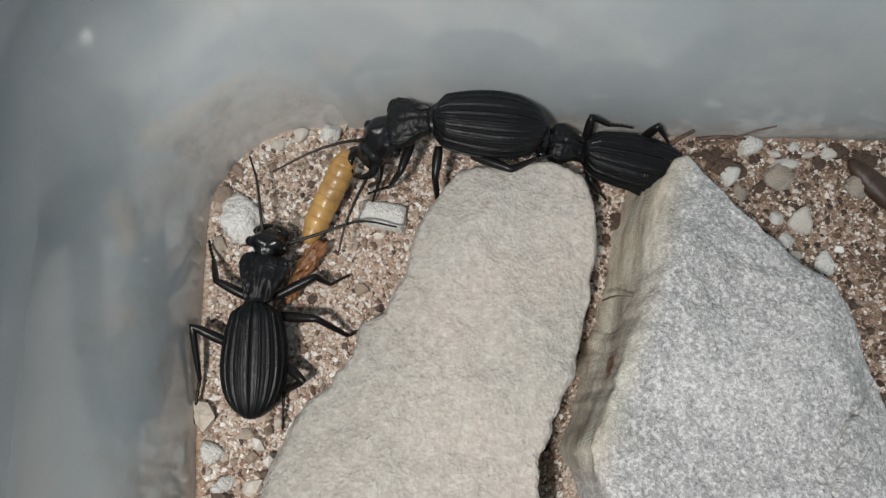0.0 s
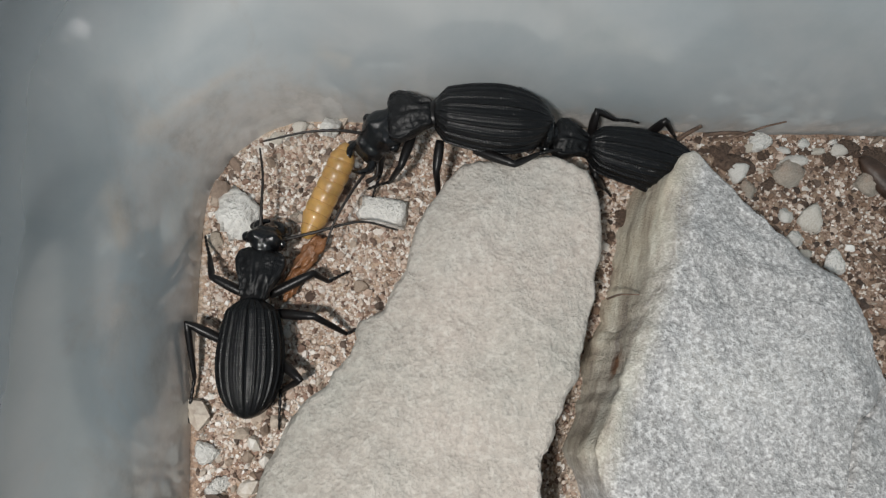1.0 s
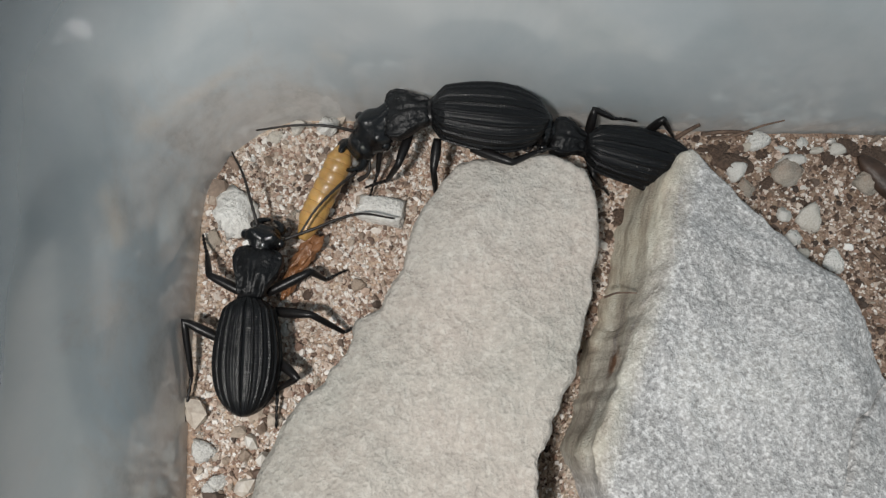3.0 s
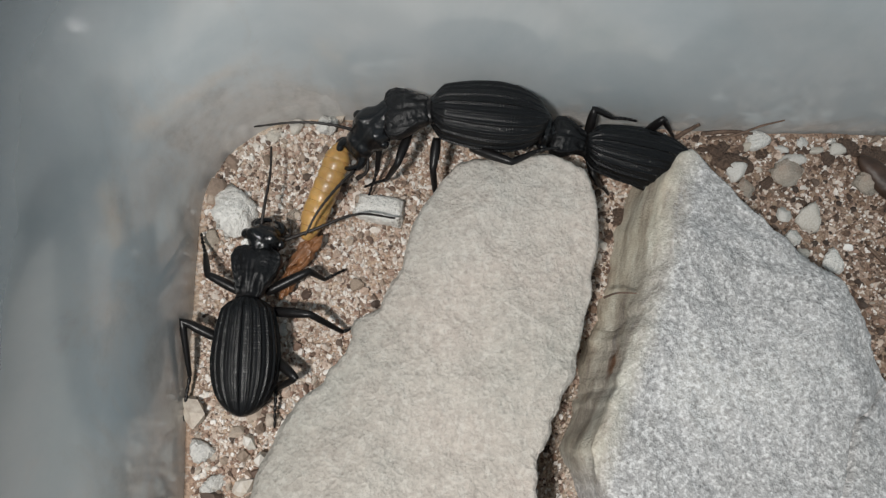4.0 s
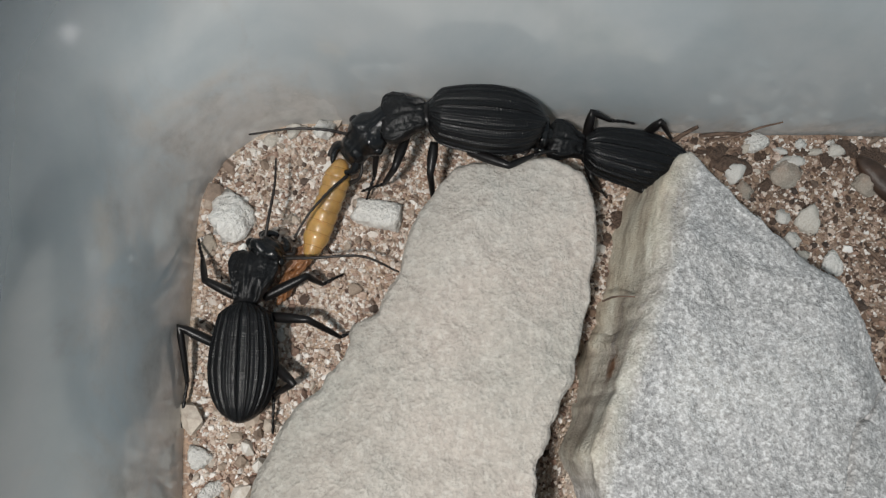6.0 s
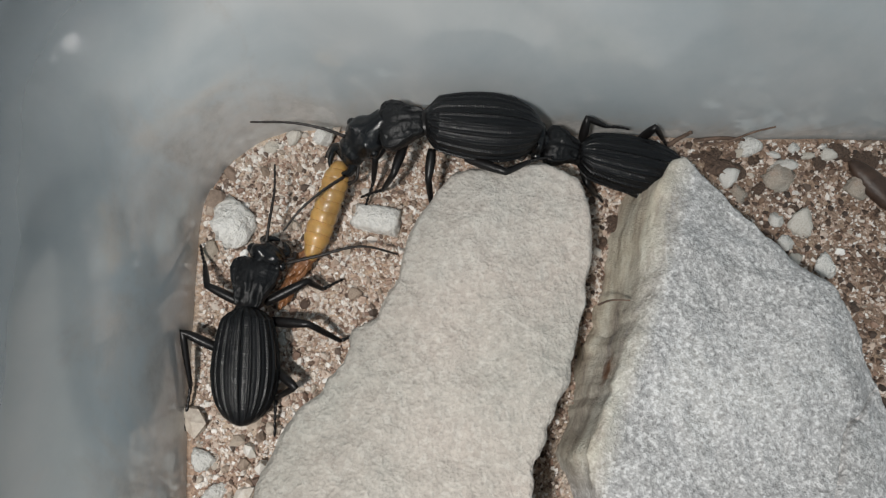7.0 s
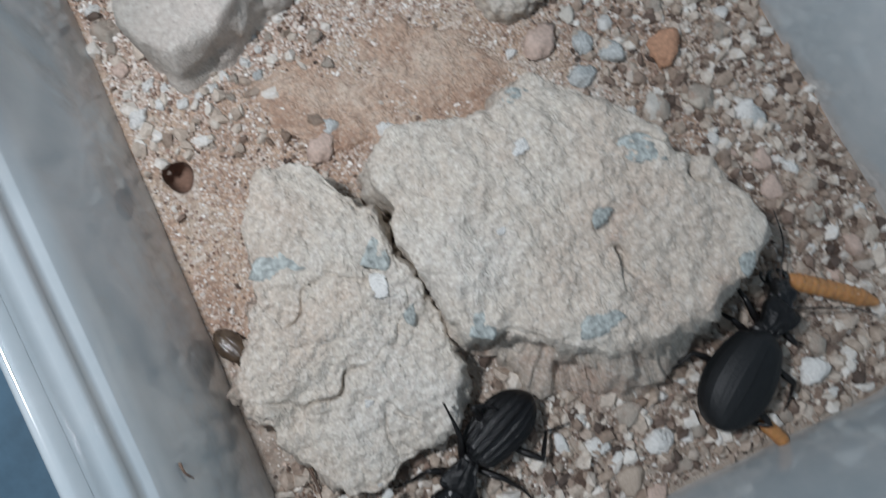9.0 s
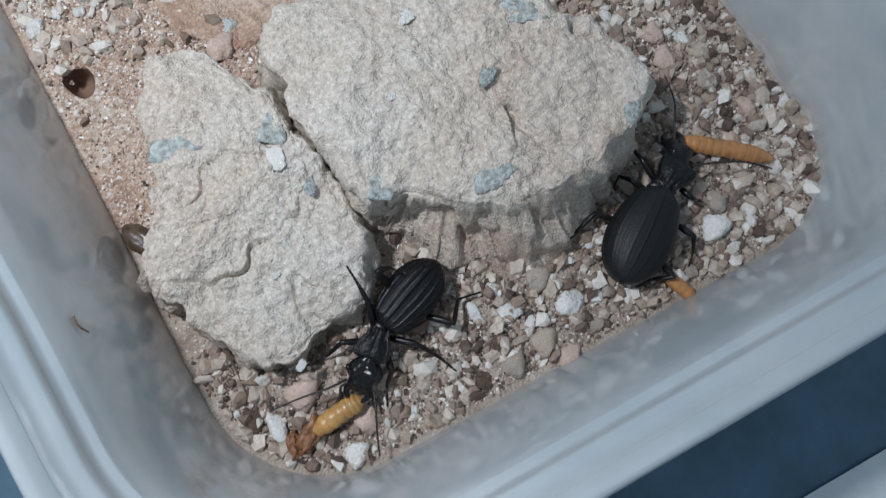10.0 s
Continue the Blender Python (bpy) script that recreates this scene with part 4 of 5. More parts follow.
grain_field("sand_grains", 62000, (0.011, 0.015, 0.020, 0.028), "loose angular sand grains, white, tan and brown", lambda x, y: 0.45 if x > 3.4 and y > -1.4 else 1.0 if y > -2.4 else 0.32 if y > -7.0 else 0.2)
grain_field("pale_grit", 2600, (0.025, 0.034, 0.045, 0.06), "pale angular grit scattered on the sand", lambda x, y: (1.0 if x < 1.5 else 0.22) if y > -2.4 else 0.07, fine=True)
grain_field("fine_gravel", 9500, (0.028, 0.038, 0.052), "fine angular gravel, pale and brown", lambda x, y: gravelly(x, y) ** 1.3, fine=True, mat=M_GRIT)
grain_field("coarse_gravel", 1500, (0.06, 0.075, 0.09, 0.12, 0.15), "coarse angular gravel, whitish, tan and dark brown", lambda x, y: gravelly(x, y) ** 2 if x > 1 or y < -7.5 else 0.12 * gravelly(x, y), fine=True, mat=M_GRIT)
# crumbs are packed into the stone gap, where they also stand in for shade
grain_field("dark_crumbs", 7000, (0.016, 0.024, 0.034, 0.05), "dark brown crumbs of bark and soil on the sand", lambda x, y: 1.0 if (x > 3.4 and y > -1.2) or abs(x - 1.74 - (y - 0.3) * 0.33) < 0.3 else 0.14 * gravelly(x, y) if x > 1 or y < -7.5 else 0.03, fine=True, mat=M_CRUMB)
grain_field("pale_gravel", 1700, (0.06, 0.08, 0.10, 0.13, 0.16), "pale tan gravel chips, some flat and some rounded", lambda x, y: gravelly(x, y) ** 2 if x > 1 or y < -7.5 else (0.5 if x < 0.9 and -3.6 < y < 0.6 else 0.06), fine=True, mat=M_PALE)


# ---- ground beetles
def heading(a, b):
    """Degrees by which +y must turn about z to point from a to b."""
    return math.degrees(math.atan2(-(b[0] - a[0]), b[1] - a[1]))


def dome_width(u, shoulder=0.62):
    front = shoulder + (1 - shoulder) * math.sin(math.pi / 2 * min(1.0, u / 0.56)) ** 0.8
    tail = math.sqrt(max(0.0, 1 - max(0.0, (u - 0.52) / 0.48) ** 2.15))
    nose = min(1.0, (u + 0.004) / 0.11) ** 0.36
    return front * tail * nose


def elytron(side, length, half, high, ribs=1.0, shoulder=0.62):
    """One ribbed wing case, dome-shaped, with rows of pits; it runs back along -y from the origin."""
    bm = bmesh.new()
    rows = []
    for j in range(301):
        u = min(0.9995, j / 300)
        w = dome_width(u, shoulder)
        fade = min(1.0, u / 0.05) * min(1.0, (1 - u) / 0.16)
        row = []
        for i in range(91):
            a = math.radians(0.5 + 104 * i / 90)
            lane = a / math.radians(104) * 6.0
            row_no = int(lane)
            rib = max(0.0, math.cos(2 * math.pi * lane)) ** 2
            chain = max(0.0, -math.cos(2 * math.pi * lane)) ** 3
            wob = 4.0 * noise.noise(Vector((u * 9, row_no * 3.1, side)))
            bead = math.cos(2 * math.pi * u * 38 + 1.3 * row_no + wob)
            pits = max(0.0, math.cos(2 * math.pi * u * 46 + 2.1 * row_no + wob))
            grit = noise.noise(Vector((u * 60, a * 16, side * 3.0)))
            r = 1 + ribs * fade * (0.055 * rib * (1 + 0.16 * bead) + 0.007 * chain * (1 + bead) - 0.008 * (1 - rib) * pits) + 0.004 * grit
            lip = 1.035 if i > 86 else 1.0
            x = half * w * math.sin(a) * r * lip
            z = high * (0.35 + 0.65 * w) * math.cos(a) ** 0.85 * r if a < math.pi / 2 else high * 0.7 * math.cos(a)
            row.append((side * x, -length * u, z))
        rows.append(row)
    grid(bm, rows)
    return bm


def blob(sections, sides=28, dent=0.0):
    """A closed body along +y through sections of (y, half width, height above, depth below)."""
    bm = bmesh.new()
    rows = []
    for y, w, up, down in sections:
        row = []
        for k in range(sides):
            a = 2 * math.pi * k / sides
            x, s = math.sin(a), math.cos(a)
            z = (up if s > 0 else down) * s
            if dent and s > 0:
                z -= dent * math.exp(-((x / 0.12) ** 2)) * up
            row.append((w * x, y, z))
        rows.append(row)
    vs = grid(bm, rows, wrap=True)
    bm.faces.new(vs[0])
    bm.faces.new(vs[-1][::-1])
    return bm


def sections(profile, length, half, up, down, n=22):
    """Smooth sections from (u, width, height) knots."""
    us = [p[0] for p in profile]
    out = []
    for k in range(n):
        u = k / (n - 1)
        u = us[0] + (us[-1] - us[0]) * u
        w = float(np.interp(u, us, [p[1] for p in profile]))
        h = float(np.interp(u, us, [p[2] for p in profile]))
        out.append((length * u, half * w, up * h, down * h))
    for _ in range(2):
        out = [out[0], *[tuple((a[i] + 2 * b[i] + c[i]) / 4 for i in range(4)) for a, b, c in zip(out, out[1:], out[2:])], out[-1]]
    return out


def limb(points, radii, steps=7):
    """A smooth jointed limb: a tube through the points with its thickness at each."""
    bm = bmesh.new()
    pts, rs = [], []
    for k, (a, b) in enumerate(zip(points, points[1:])):
        for i in range(steps):
            f = i / steps
            bulge = 1 + 0.35 * math.sin(math.pi * f) if k == 0 else 1 + 0.10 * math.sin(math.pi * f)
            pts.append(Vector(a).lerp(Vector(b), f))
            rs.append((radii[k] * (1 - f) + radii[k + 1] * f) * bulge)
    pts.append(Vector(points[-1]))
    rs.append(radii[-1])
    return tube(bm, pts, rs, sides=9)


def feeler(points, thick=0.021):
    """An antenna of eleven joints."""
    pts = curve_points(points, 45)
    rs = [thick * (1 - 0.45 * k / 44) * (0.82 + 0.22 * abs(math.sin(math.pi * 11 * k / 44))) for k in range(45)]
    return tube(bmesh.new(), pts, rs, sides=7)


def beetle(label, base, tail, neck, mouth, legs, feelers, case_mat=None, shoulder=0.62, half=0.33, ribs=1.0, pitch=0.0, roll=0.0, pron_half=0.245, head_half=0.225, gape=0.0):
    """base, tail: the wing cases' ends; neck: the head's hinge; mouth: the jaws; all in the tub's space. Returns its moving parts."""
    turn = heading(tail, base)
    length = math.dist(tail, base)
    tilt = math.degrees(math.asin((base[2] - tail[2]) / length))
    root_m = P(*base, tilt + pitch, roll, turn)
    back = root_m.inverted()
    root = tagged(new("ground_beetle"), label, "beetle", "black ground beetles")
    root.matrix_basis = root_m
    high = half * 0.78
    for side in (-1, 1):
        part("wing_case", elytron(side, length, half, high, ribs, shoulder), case_mat or M_BLACK, root, "ribbed satin black wing case")
    belly = [(-length * u, half * 0.93 * dome_width(u, shoulder), 0.02, high * 0.75 * dome_width(u) ** 0.5) for u in (0.002, 0.05, 0.15, 0.3, 0.45, 0.6, 0.75, 0.86, 0.93, 0.975, 0.992)]
    part("abdomen", blob(belly), M_LEG, root)
    # the waist and the shield behind the head
    fore = heading(base, neck)
    gap = math.dist(base, neck)
    rise = math.degrees(math.asin((neck[2] - base[2]) / gap))
    pm = P(*base, rise, roll, fore)
    part("waist", blob([(-0.10, half * 0.45, 0.08, 0.14), (0.0, half * 0.38, 0.085, 0.15), (0.08, half * 0.42, 0.09, 0.15)]), M_LEG, root, m=back @ pm)
    shield = [(0.0, 0.50, 0.5), (0.06, 0.60, 0.72), (0.26, 0.68, 0.92), (0.52, 0.96, 1.0), (0.74, 1.10, 0.98), (0.92, 1.04, 0.85), (1.0, 0.86, 0.66), (1.03, 0.62, 0.45)]
    bm = blob(sections(shield, gap, pron_half, 0.155, 0.16, n=46), 80, dent=0.16)
    for v in bm.verts:
        across, along = abs(v.co.x) / pron_half, v.co.y / gap
        if v.co.z > -0.02:
            w = float(np.interp(along, [k[0] for k in shield], [k[1] for k in shield]))
            v.co.z += 0.045 * math.exp(-(((across - 0.97 * w) / 0.10) ** 2))
            v.co.z -= 0.035 * math.exp(-(((across - 0.36) / 0.12) ** 2) - (((along - 0.22) / 0.14) ** 2))
            v.co.z += 0.016 * noise.noise(Vector((v.co.x * 26, v.co.y * 7, 1.0))) + 0.006 * noise.noise(v.co * 34)
    part("thorax_shield", bm, M_SHIELD, root, "smooth black heart-shaped thorax shield", m=back @ pm)
    # head
    reach = math.dist(neck, mouth)
    drop = math.degrees(math.asin((mouth[2] - neck[2]) / reach))
    hm = P(*neck, drop, roll, heading(neck, mouth))
    skull = [(-0.18, 0.46, 0.6), (0.02, 0.56, 0.75), (0.16, 0.86, 1.0), (0.36, 1.0, 1.05), (0.52, 0.90, 0.95), (0.62, 0.70, 0.78), (0.78, 0.72, 0.70), (0.95, 0.55, 0.42)]
    bm = blob(sections(skull, reach * 0.9, head_half, 0.15, 0.13, n=40), 48, dent=0.06)
    for v in bm.verts:
        if v.co.z > 0:
            for bx, by, br, bh in ((0.55, 0.30, 0.075, 0.045), (-0.55, 0.30, 0.075, 0.045), (0.30, 0.66, 0.06, 0.03), (-0.30, 0.66, 0.06, 0.03)):
                d = math.hypot(v.co.x - bx * head_half, v.co.y - by * reach)
                v.co.z += bh * math.exp(-((d / br) ** 2))
    head = part("head", bm, M_GLOSS, root, "polished black head", m=back @ hm)
    for side in (-1, 1):
        bm = bmesh.new()
        bmesh.ops.create_uvsphere(bm, u_segments=14, v_segments=9, radius=0.06)
        part("eye", bm, M_GLOSS, head, m=P(side * head_half * 0.84, reach * 0.33, 0.03))
        jaw = curve_points([(side * head_half * 0.42, reach * 0.72, 0), (side * head_half * (0.62 + gape), reach * 0.90, 0.0), (side * head_half * (0.42 + gape), reach * 1.06, 0.01), (side * 0.02, reach * 1.16, 0.0)], 12)
        part("jaw", tube(bmesh.new(), jaw, [0.064 * (1 - 0.068 * k) for k in range(12)], 10), M_GLOSS, head)
        palp = curve_points([(side * head_half * 0.5, reach * 0.70, -0.05), (side * head_half * 0.95, reach * 0.92, -0.06), (side * head_half * 0.8, reach * 1.15, -0.08)], 12)
        part("palp", tube(bmesh.new(), palp, [0.02 + 0.008 * (k > 8) for k in range(12)], 6), M_FEELER, head)
    made = []
    for line in feelers:
        start = Vector(line[0])
        fm = P(*start)
        ob = part("antenna", feeler([Vector(p) - start for p in line]), M_FEELER, head, "thin jointed dark antenna", m=hm.inverted() @ fm)
        made.append((ob, start))
    for coxa, knee, ankle, foot in legs:
        start = Vector(coxa)
        rel = [Vector(p) - start for p in (coxa, knee, ankle, foot)]
        leg = part("leg", limb(rel[:3], [0.045, 0.038, 0.024]), M_LEG, root, m=back @ P(*start))
        foot_line = curve_points([rel[2], rel[2].lerp(rel[3], 0.5) + Vector((0, 0, 0.02)), rel[3]], 26)
        part("foot", tube(bmesh.new(), foot_line, [0.019 * (0.7 + 0.5 * abs(math.sin(math.pi * 5 * k / 25))) * (1 - 0.3 * k / 25) for k in range(26)], 7), M_LEG, leg)
    return root, head, hm, root_m, made


beetle_left = beetle("black ribbed ground beetle pulling a larva beside the tub wall",
    (-1.52, 1.35, 0.46), (-1.51, 0.14, 0.36), (-1.44, 1.86, 0.44), (-1.34, 2.15, 0.36),
    [((-1.59, 1.41, 0.3), (-1.99, 1.61, 0.34), (-2.08, 1.89, 0.18), (-2.18, 2.15, 0.06)),
     ((-1.37, 1.43, 0.3), (-0.92, 1.65, 0.38), (-0.77, 1.61, 0.15), (-0.56, 1.75, 0.05)),
     ((-1.34, 1.23, 0.3), (-0.88, 1.17, 0.45), (-0.56, 1.03, 0.15), (-0.20, 1.19, 0.05)),
     ((-1.77, 0.91, 0.3), (-2.18, 1.10, 0.42), (-2.13, 0.56, 0.15), (-2.18, 0.10, 0.05)),
     ((-1.27, 0.76, 0.28), (-1.00, 0.52, 0.4), (-1.23, 0.42, 0.15), (-1.24, 0.03, 0.05)),
     ((-1.66, 0.60, 0.2), (-1.68, 0.46, 0.22), (-1.64, 0.34, 0.1), (-1.58, 0.22, 0.05))],
    [((-1.45, 2.03, 0.42), (-1.43, 2.31, 0.5), (-1.42, 2.70, 0.5), (-1.47, 3.05, 0.42)),
     ((-1.19, 1.95, 0.42), (-0.88, 2.03, 0.5), (-0.41, 2.19, 0.5), (0.01, 2.17, 0.38))])
white_spot_at = Vector((-1.59, 1.92, 0.46)) * CM
bm = bmesh.new()
for k in range(9):
    bmesh.ops.create_icosphere(bm, subdivisions=2, radius=random.uniform(0.018, 0.034), matrix=Matrix.Translation((random.uniform(-0.03, 0.03), random.uniform(-0.045, 0.045), random.uniform(-0.012, 0.012))))
part("white_spot", bm, M_WHITE, beetle_left[0], "small white spot beside the head", m=beetle_left[3].inverted() @ Matrix.Translation(white_spot_at))
beetle_back = beetle("black ribbed ground beetle on a stone slab biting a larva",
    (0.34, 3.24, 1.05), (1.61, 3.18, 0.98), (-0.11, 3.23, 0.92), (-0.53, 2.88, 0.52),
    [((0.14, 3.15, 0.75), (0.01, 2.78, 0.7), (-0.11, 2.71, 0.4), (-0.37, 2.71, 0.15)),
     ((-0.05, 3.19, 0.75), (-0.19, 2.98, 0.65), (-0.22, 2.82, 0.35), (-0.32, 2.60, 0.1)),
     ((0.43, 3.02, 0.85), (0.39, 2.70, 0.75), (0.44, 2.54, 0.4), (0.29, 2.39, 0.1)),
     ((0.79, 2.90, 0.9), (1.20, 2.69, 1.02), (1.48, 2.86, 0.92), (1.74, 2.93, 0.88)),
     ((1.11, 3.48, 0.9), (1.28, 3.54, 1.05), (1.54, 3.42, 0.85), (1.75, 3.45, 0.6)),
     ((0.55, 3.49, 0.9), (0.46, 3.50, 0.95), (0.36, 3.49, 0.8), (0.29, 3.57, 0.6))],
    [((-0.46, 3.14, 0.72), (-0.72, 3.13, 0.8), (-1.07, 3.10, 0.8), (-1.52, 3.03, 0.7)),
     ((-0.45, 2.73, 0.55), (-0.62, 2.51, 0.62), (-0.82, 2.24, 0.6), (-0.96, 2.00, 0.5))], half=0.365, pron_half=0.265, head_half=0.255)
beetle_wedge = beetle("black ribbed ground beetle wedged between two stones at the tub wall",
    (2.13, 3.13, 0.55), (3.45, 2.92, 0.4), (1.74, 3.21, 0.62), (1.50, 3.26, 0.6),
    [((2.22, 3.30, 0.45), (2.22, 3.48, 0.75), (2.48, 3.45, 0.6), (2.80, 3.47, 0.5)),
     ((2.93, 3.37, 0.4), (3.01, 3.38, 0.75), (3.22, 3.37, 0.45), (3.41, 3.41, 0.1)),
     ((2.23, 3.06, 0.4), (2.25, 2.80, 0.45), (2.41, 2.76, 0.2), (2.55, 2.71, 0.05)),
     ((2.70, 2.81, 0.35), (2.90, 2.66, 0.4), (3.11, 2.62, 0.2), (3.23, 2.53, 0.05))],
    [((1.60, 3.30, 0.62), (1.56, 3.43, 0.5), (1.52, 3.50, 0.4))], half=0.33, pron_half=0.22)
beetle_front = beetle("black ribbed ground beetle eating a larva near the tub corner",
    (0.90, -9.08, 0.48), (2.05, -8.61, 0.38), (0.53, -9.39, 0.44), (0.14, -9.77, 0.3),
    [((0.80, -9.07, 0.36), (0.88, -8.68, 0.85), (0.87, -8.45, 1), (0.84, -8.16, 1.12)),
     ((1.30, -8.73, 0.36), (1.18, -8.39, 0.95), (1.36, -8.42, 0.9), (1.48, -8.56, 0.8)),
     ((0.62, -9.16, 0.3), (0.30, -9.00, 0.38), (0.05, -9.06, 0.15), (-0.24, -9.08, 0.05)),
     ((0.94, -9.26, 0.3), (1.24, -9.52, 0.4), (1.44, -9.82, 0.15), (1.59, -10.14, 0.05)),
     ((1.55, -9.22, 0.3), (1.85, -9.50, 0.4), (2.09, -9.21, 0.18), (2.48, -9.27, 0.05)),
     ((0.78, -9.39, 0.3), (0.76, -9.68, 0.36), (0.59, -9.84, 0.15), (0.46, -10.12, 0.05))],
    [((0.14, -9.50, 0.4), (-0.15, -9.49, 0.48), (-0.55, -9.43, 0.44), (-0.96, -9.40, 0.35)),
     ((0.40, -9.82, 0.38), (0.30, -10.09, 0.44), (0.19, -10.34, 0.4), (0.07, -10.66, 0.3))], half=0.37, head_half=0.26)
beetle_stout = beetle("stout matt black ground beetle holding a larva on the gravel",
    (5.61, -9.17, 0.5), (4.34, -10.10, 0.36), (6.11, -8.95, 0.46), (6.28, -8.48, 0.32),
    [((5.69, -9.08, 0.3), (5.61, -8.64, 0.42), (5.64, -8.32, 0.25), (5.44, -8.31, 0.15)),
     ((5.49, -9.15, 0.3), (5.30, -8.83, 0.4), (5.25, -8.66, 0.18), (5.14, -8.76, 0.08)),
     ((4.83, -9.29, 0.3), (4.52, -9.02, 0.4), (4.06, -9.18, 0.15), (3.59, -8.99, 0.05)),
     ((5.64, -9.77, 0.3), (5.74, -10.02, 0.38), (5.70, -10.23, 0.18), (5.56, -10.42, 0.05)),
     ((5.08, -10.08, 0.3), (5.14, -10.42, 0.36), (4.87, -10.30, 0.15), (4.54, -10.31, 0.05)),
     ((5.98, -9.29, 0.3), (6.04, -9.51, 0.36), (6.17, -9.56, 0.18), (6.31, -9.63, 0.08))],
    [((6.13, -8.72, 0.42), (6.30, -8.40, 0.5), (6.53, -8.04, 0.48), (6.66, -7.58, 0.4)),
     ((6.28, -9.05, 0.42), (6.61, -9.19, 0.48), (7.08, -9.39, 0.42), (7.49, -9.67, 0.3))], half=0.50, ribs=0.2, pron_half=0.27, case_mat=M_MATT, shoulder=0.48)


# ---- larvae
def larva(label, line, thick, mat=None, rings=12, m=None, taper=True, seam=None, ridge=0.02):
    """A mealworm: a body of overlapping rings along line, with darker seams."""
    root = tagged(new("larva"), label, "larva", "yellow larvae")
    root.matrix_basis = m if m is not None else P(*line[0])
    start = Vector(line[0])
    pts = curve_points([Vector(p) - start for p in line], rings * 8 + 1)
    rs = []
    for k in range(len(pts)):
        u = k / (len(pts) - 1)
        end = min(1.0, math.sqrt(min(u, 1 - u) / 0.22 + 0.08)) if taper else min(1.0, math.sqrt((1 - u) / 0.06 + 0.1))
        f = (k % 8) / 8
        rs.append(thick * end * (1 - ridge + ridge * math.sin(math.pi * min(1.0, f * 1.15)) - (0.6 * ridge if k % 8 == 0 else 0)))
    part("body", tube(bmesh.new(), pts, rs, 20, 0.9), mat or M_WORM, root)
    for j in range(1, rings):
        k = j * 8
        bm = bmesh.new()
        a, b = pts[k - 1].lerp(pts[k], 0.6), pts[k + 1].lerp(pts[k], 0.6)
        tube(bm, [a, pts[k], b], [rs[k] * 0.99, rs[k] * 1.014, rs[k] * 0.99], 20, 0.9)
        part("ring_seam", bm, seam or M_WORM_RING, root)
    return root


worm_shared = larva("glossy ochre larva stretched between the jaws of two beetles", [(-0.63, 3.06, 0.48), (-0.72, 2.75, 0.40), (-0.86, 2.40, 0.28), (-1.00, 1.98, 0.22)], 0.152, rings=9, ridge=0.05)


def remains(label, at, size, turn, seed):
    """A crumpled, flattened rag of larva skin."""
    bm = bmesh.new()
    bmesh.ops.create_icosphere(bm, subdivisions=4, radius=1.0)
    for v in bm.verts:
        p = v.co.copy()
        r = 1 + 0.55 * fbm(p + Vector((seed, 0, 0)), 1.4, 4)
        fold = 0.25 * math.sin(5 * p.y + 3 * noise.noise(p * 2 + Vector((seed, 3, 0))))
        v.co = Vector((0.42 * size * p.x * r, size * p.y * r, 0.26 * size * (p.z * r + fold)))
    return tagged(part("larva_skin", bm, M_TORN, m=P(*at, 0, 0, turn)), label, "larva skin")


remains("torn red-brown larva skin under a beetle's jaws", ((-1.00, 1.91, 0.2)), 0.22, -38, 1.0)
remains("torn red-brown larva skin under a beetle's jaws", ((-1.16, 1.64, 0.14)), 0.20, -20, 4.0)
larva("half-eaten ochre larva in a beetle's jaws", [(0.21, -9.84, 0.25), (-0.11, -9.87, 0.22), (-0.66, -9.95, 0.14)], 0.15, rings=8, ridge=0.06)
remains("crumpled red-brown larva remains on gravel", ((-0.65, -9.95, 0.16)), 0.30, -55, 7.0)
remains("crumpled red-brown larva remains on gravel", ((-0.95, -9.98, 0.1)), 0.20, -20, 9.0)
larva("ridged orange-brown larva lying on gravel", [(6.37, -8.56, 0.22), (6.78, -8.86, 0.2), (7.26, -9.19, 0.17), (7.70, -9.54, 0.14)], 0.145, M_WORM_DARK, rings=13, seam=M_WORM_SEAM, ridge=0.06)
larva("short brown larva end under a beetle's tail", [(5.12, -10.37, 0.15), (5.26, -10.62, 0.13), (5.37, -10.87, 0.1)], 0.11, M_WORM_DARK, rings=5, seam=M_WORM_SEAM)

# ---- dark oval seed, husk, roots and bark at the wall
bm = blob([(y, 0.16 * math.sqrt(max(0.01, 1 - (y / 0.46) ** 2)) , 0.13 * math.sqrt(max(0.01, 1 - (y / 0.46) ** 2)), 0.1 * math.sqrt(max(0.01, 1 - (y / 0.46) ** 2))) for y in [-0.459 + 0.918 * k / 20 for k in range(21)]], 20, dent=0.08)
seed_m = P(6.08, 2.92, 0.10, 0, 0, 38)
tagged(part("seed_pod", bm, M_SEED, m=seed_m), "dark brown oval seed pod lying on sand", "seed")
husk = tagged(new("insect_husk"), "shiny crumpled brown insect husk beside the tub wall", "husk")
husk.matrix_basis = P(-1.64, -6.32, 0.12, 0, 0, 25)
bm = blob([(-0.30, 0.05, 0.05, 0.05), (-0.16, 0.15, 0.10, 0.08), (0.02, 0.20, 0.13, 0.08), (0.20, 0.17, 0.10, 0.08), (0.34, 0.05, 0.04, 0.04)], 24, dent=0.6)
part("shell", bm, M_HUSK, husk)
for k in range(4):
    line = curve_points([(0.05 * k - 0.08, -0.12, 0.0), (0.12 * k - 0.1, -0.32, 0.06), (0.10 * k, -0.52 - 0.06 * k, 0.0)], 10)
    part("shred", tube(bmesh.new(), line, [0.014] * 10, 5), M_HUSK, husk)


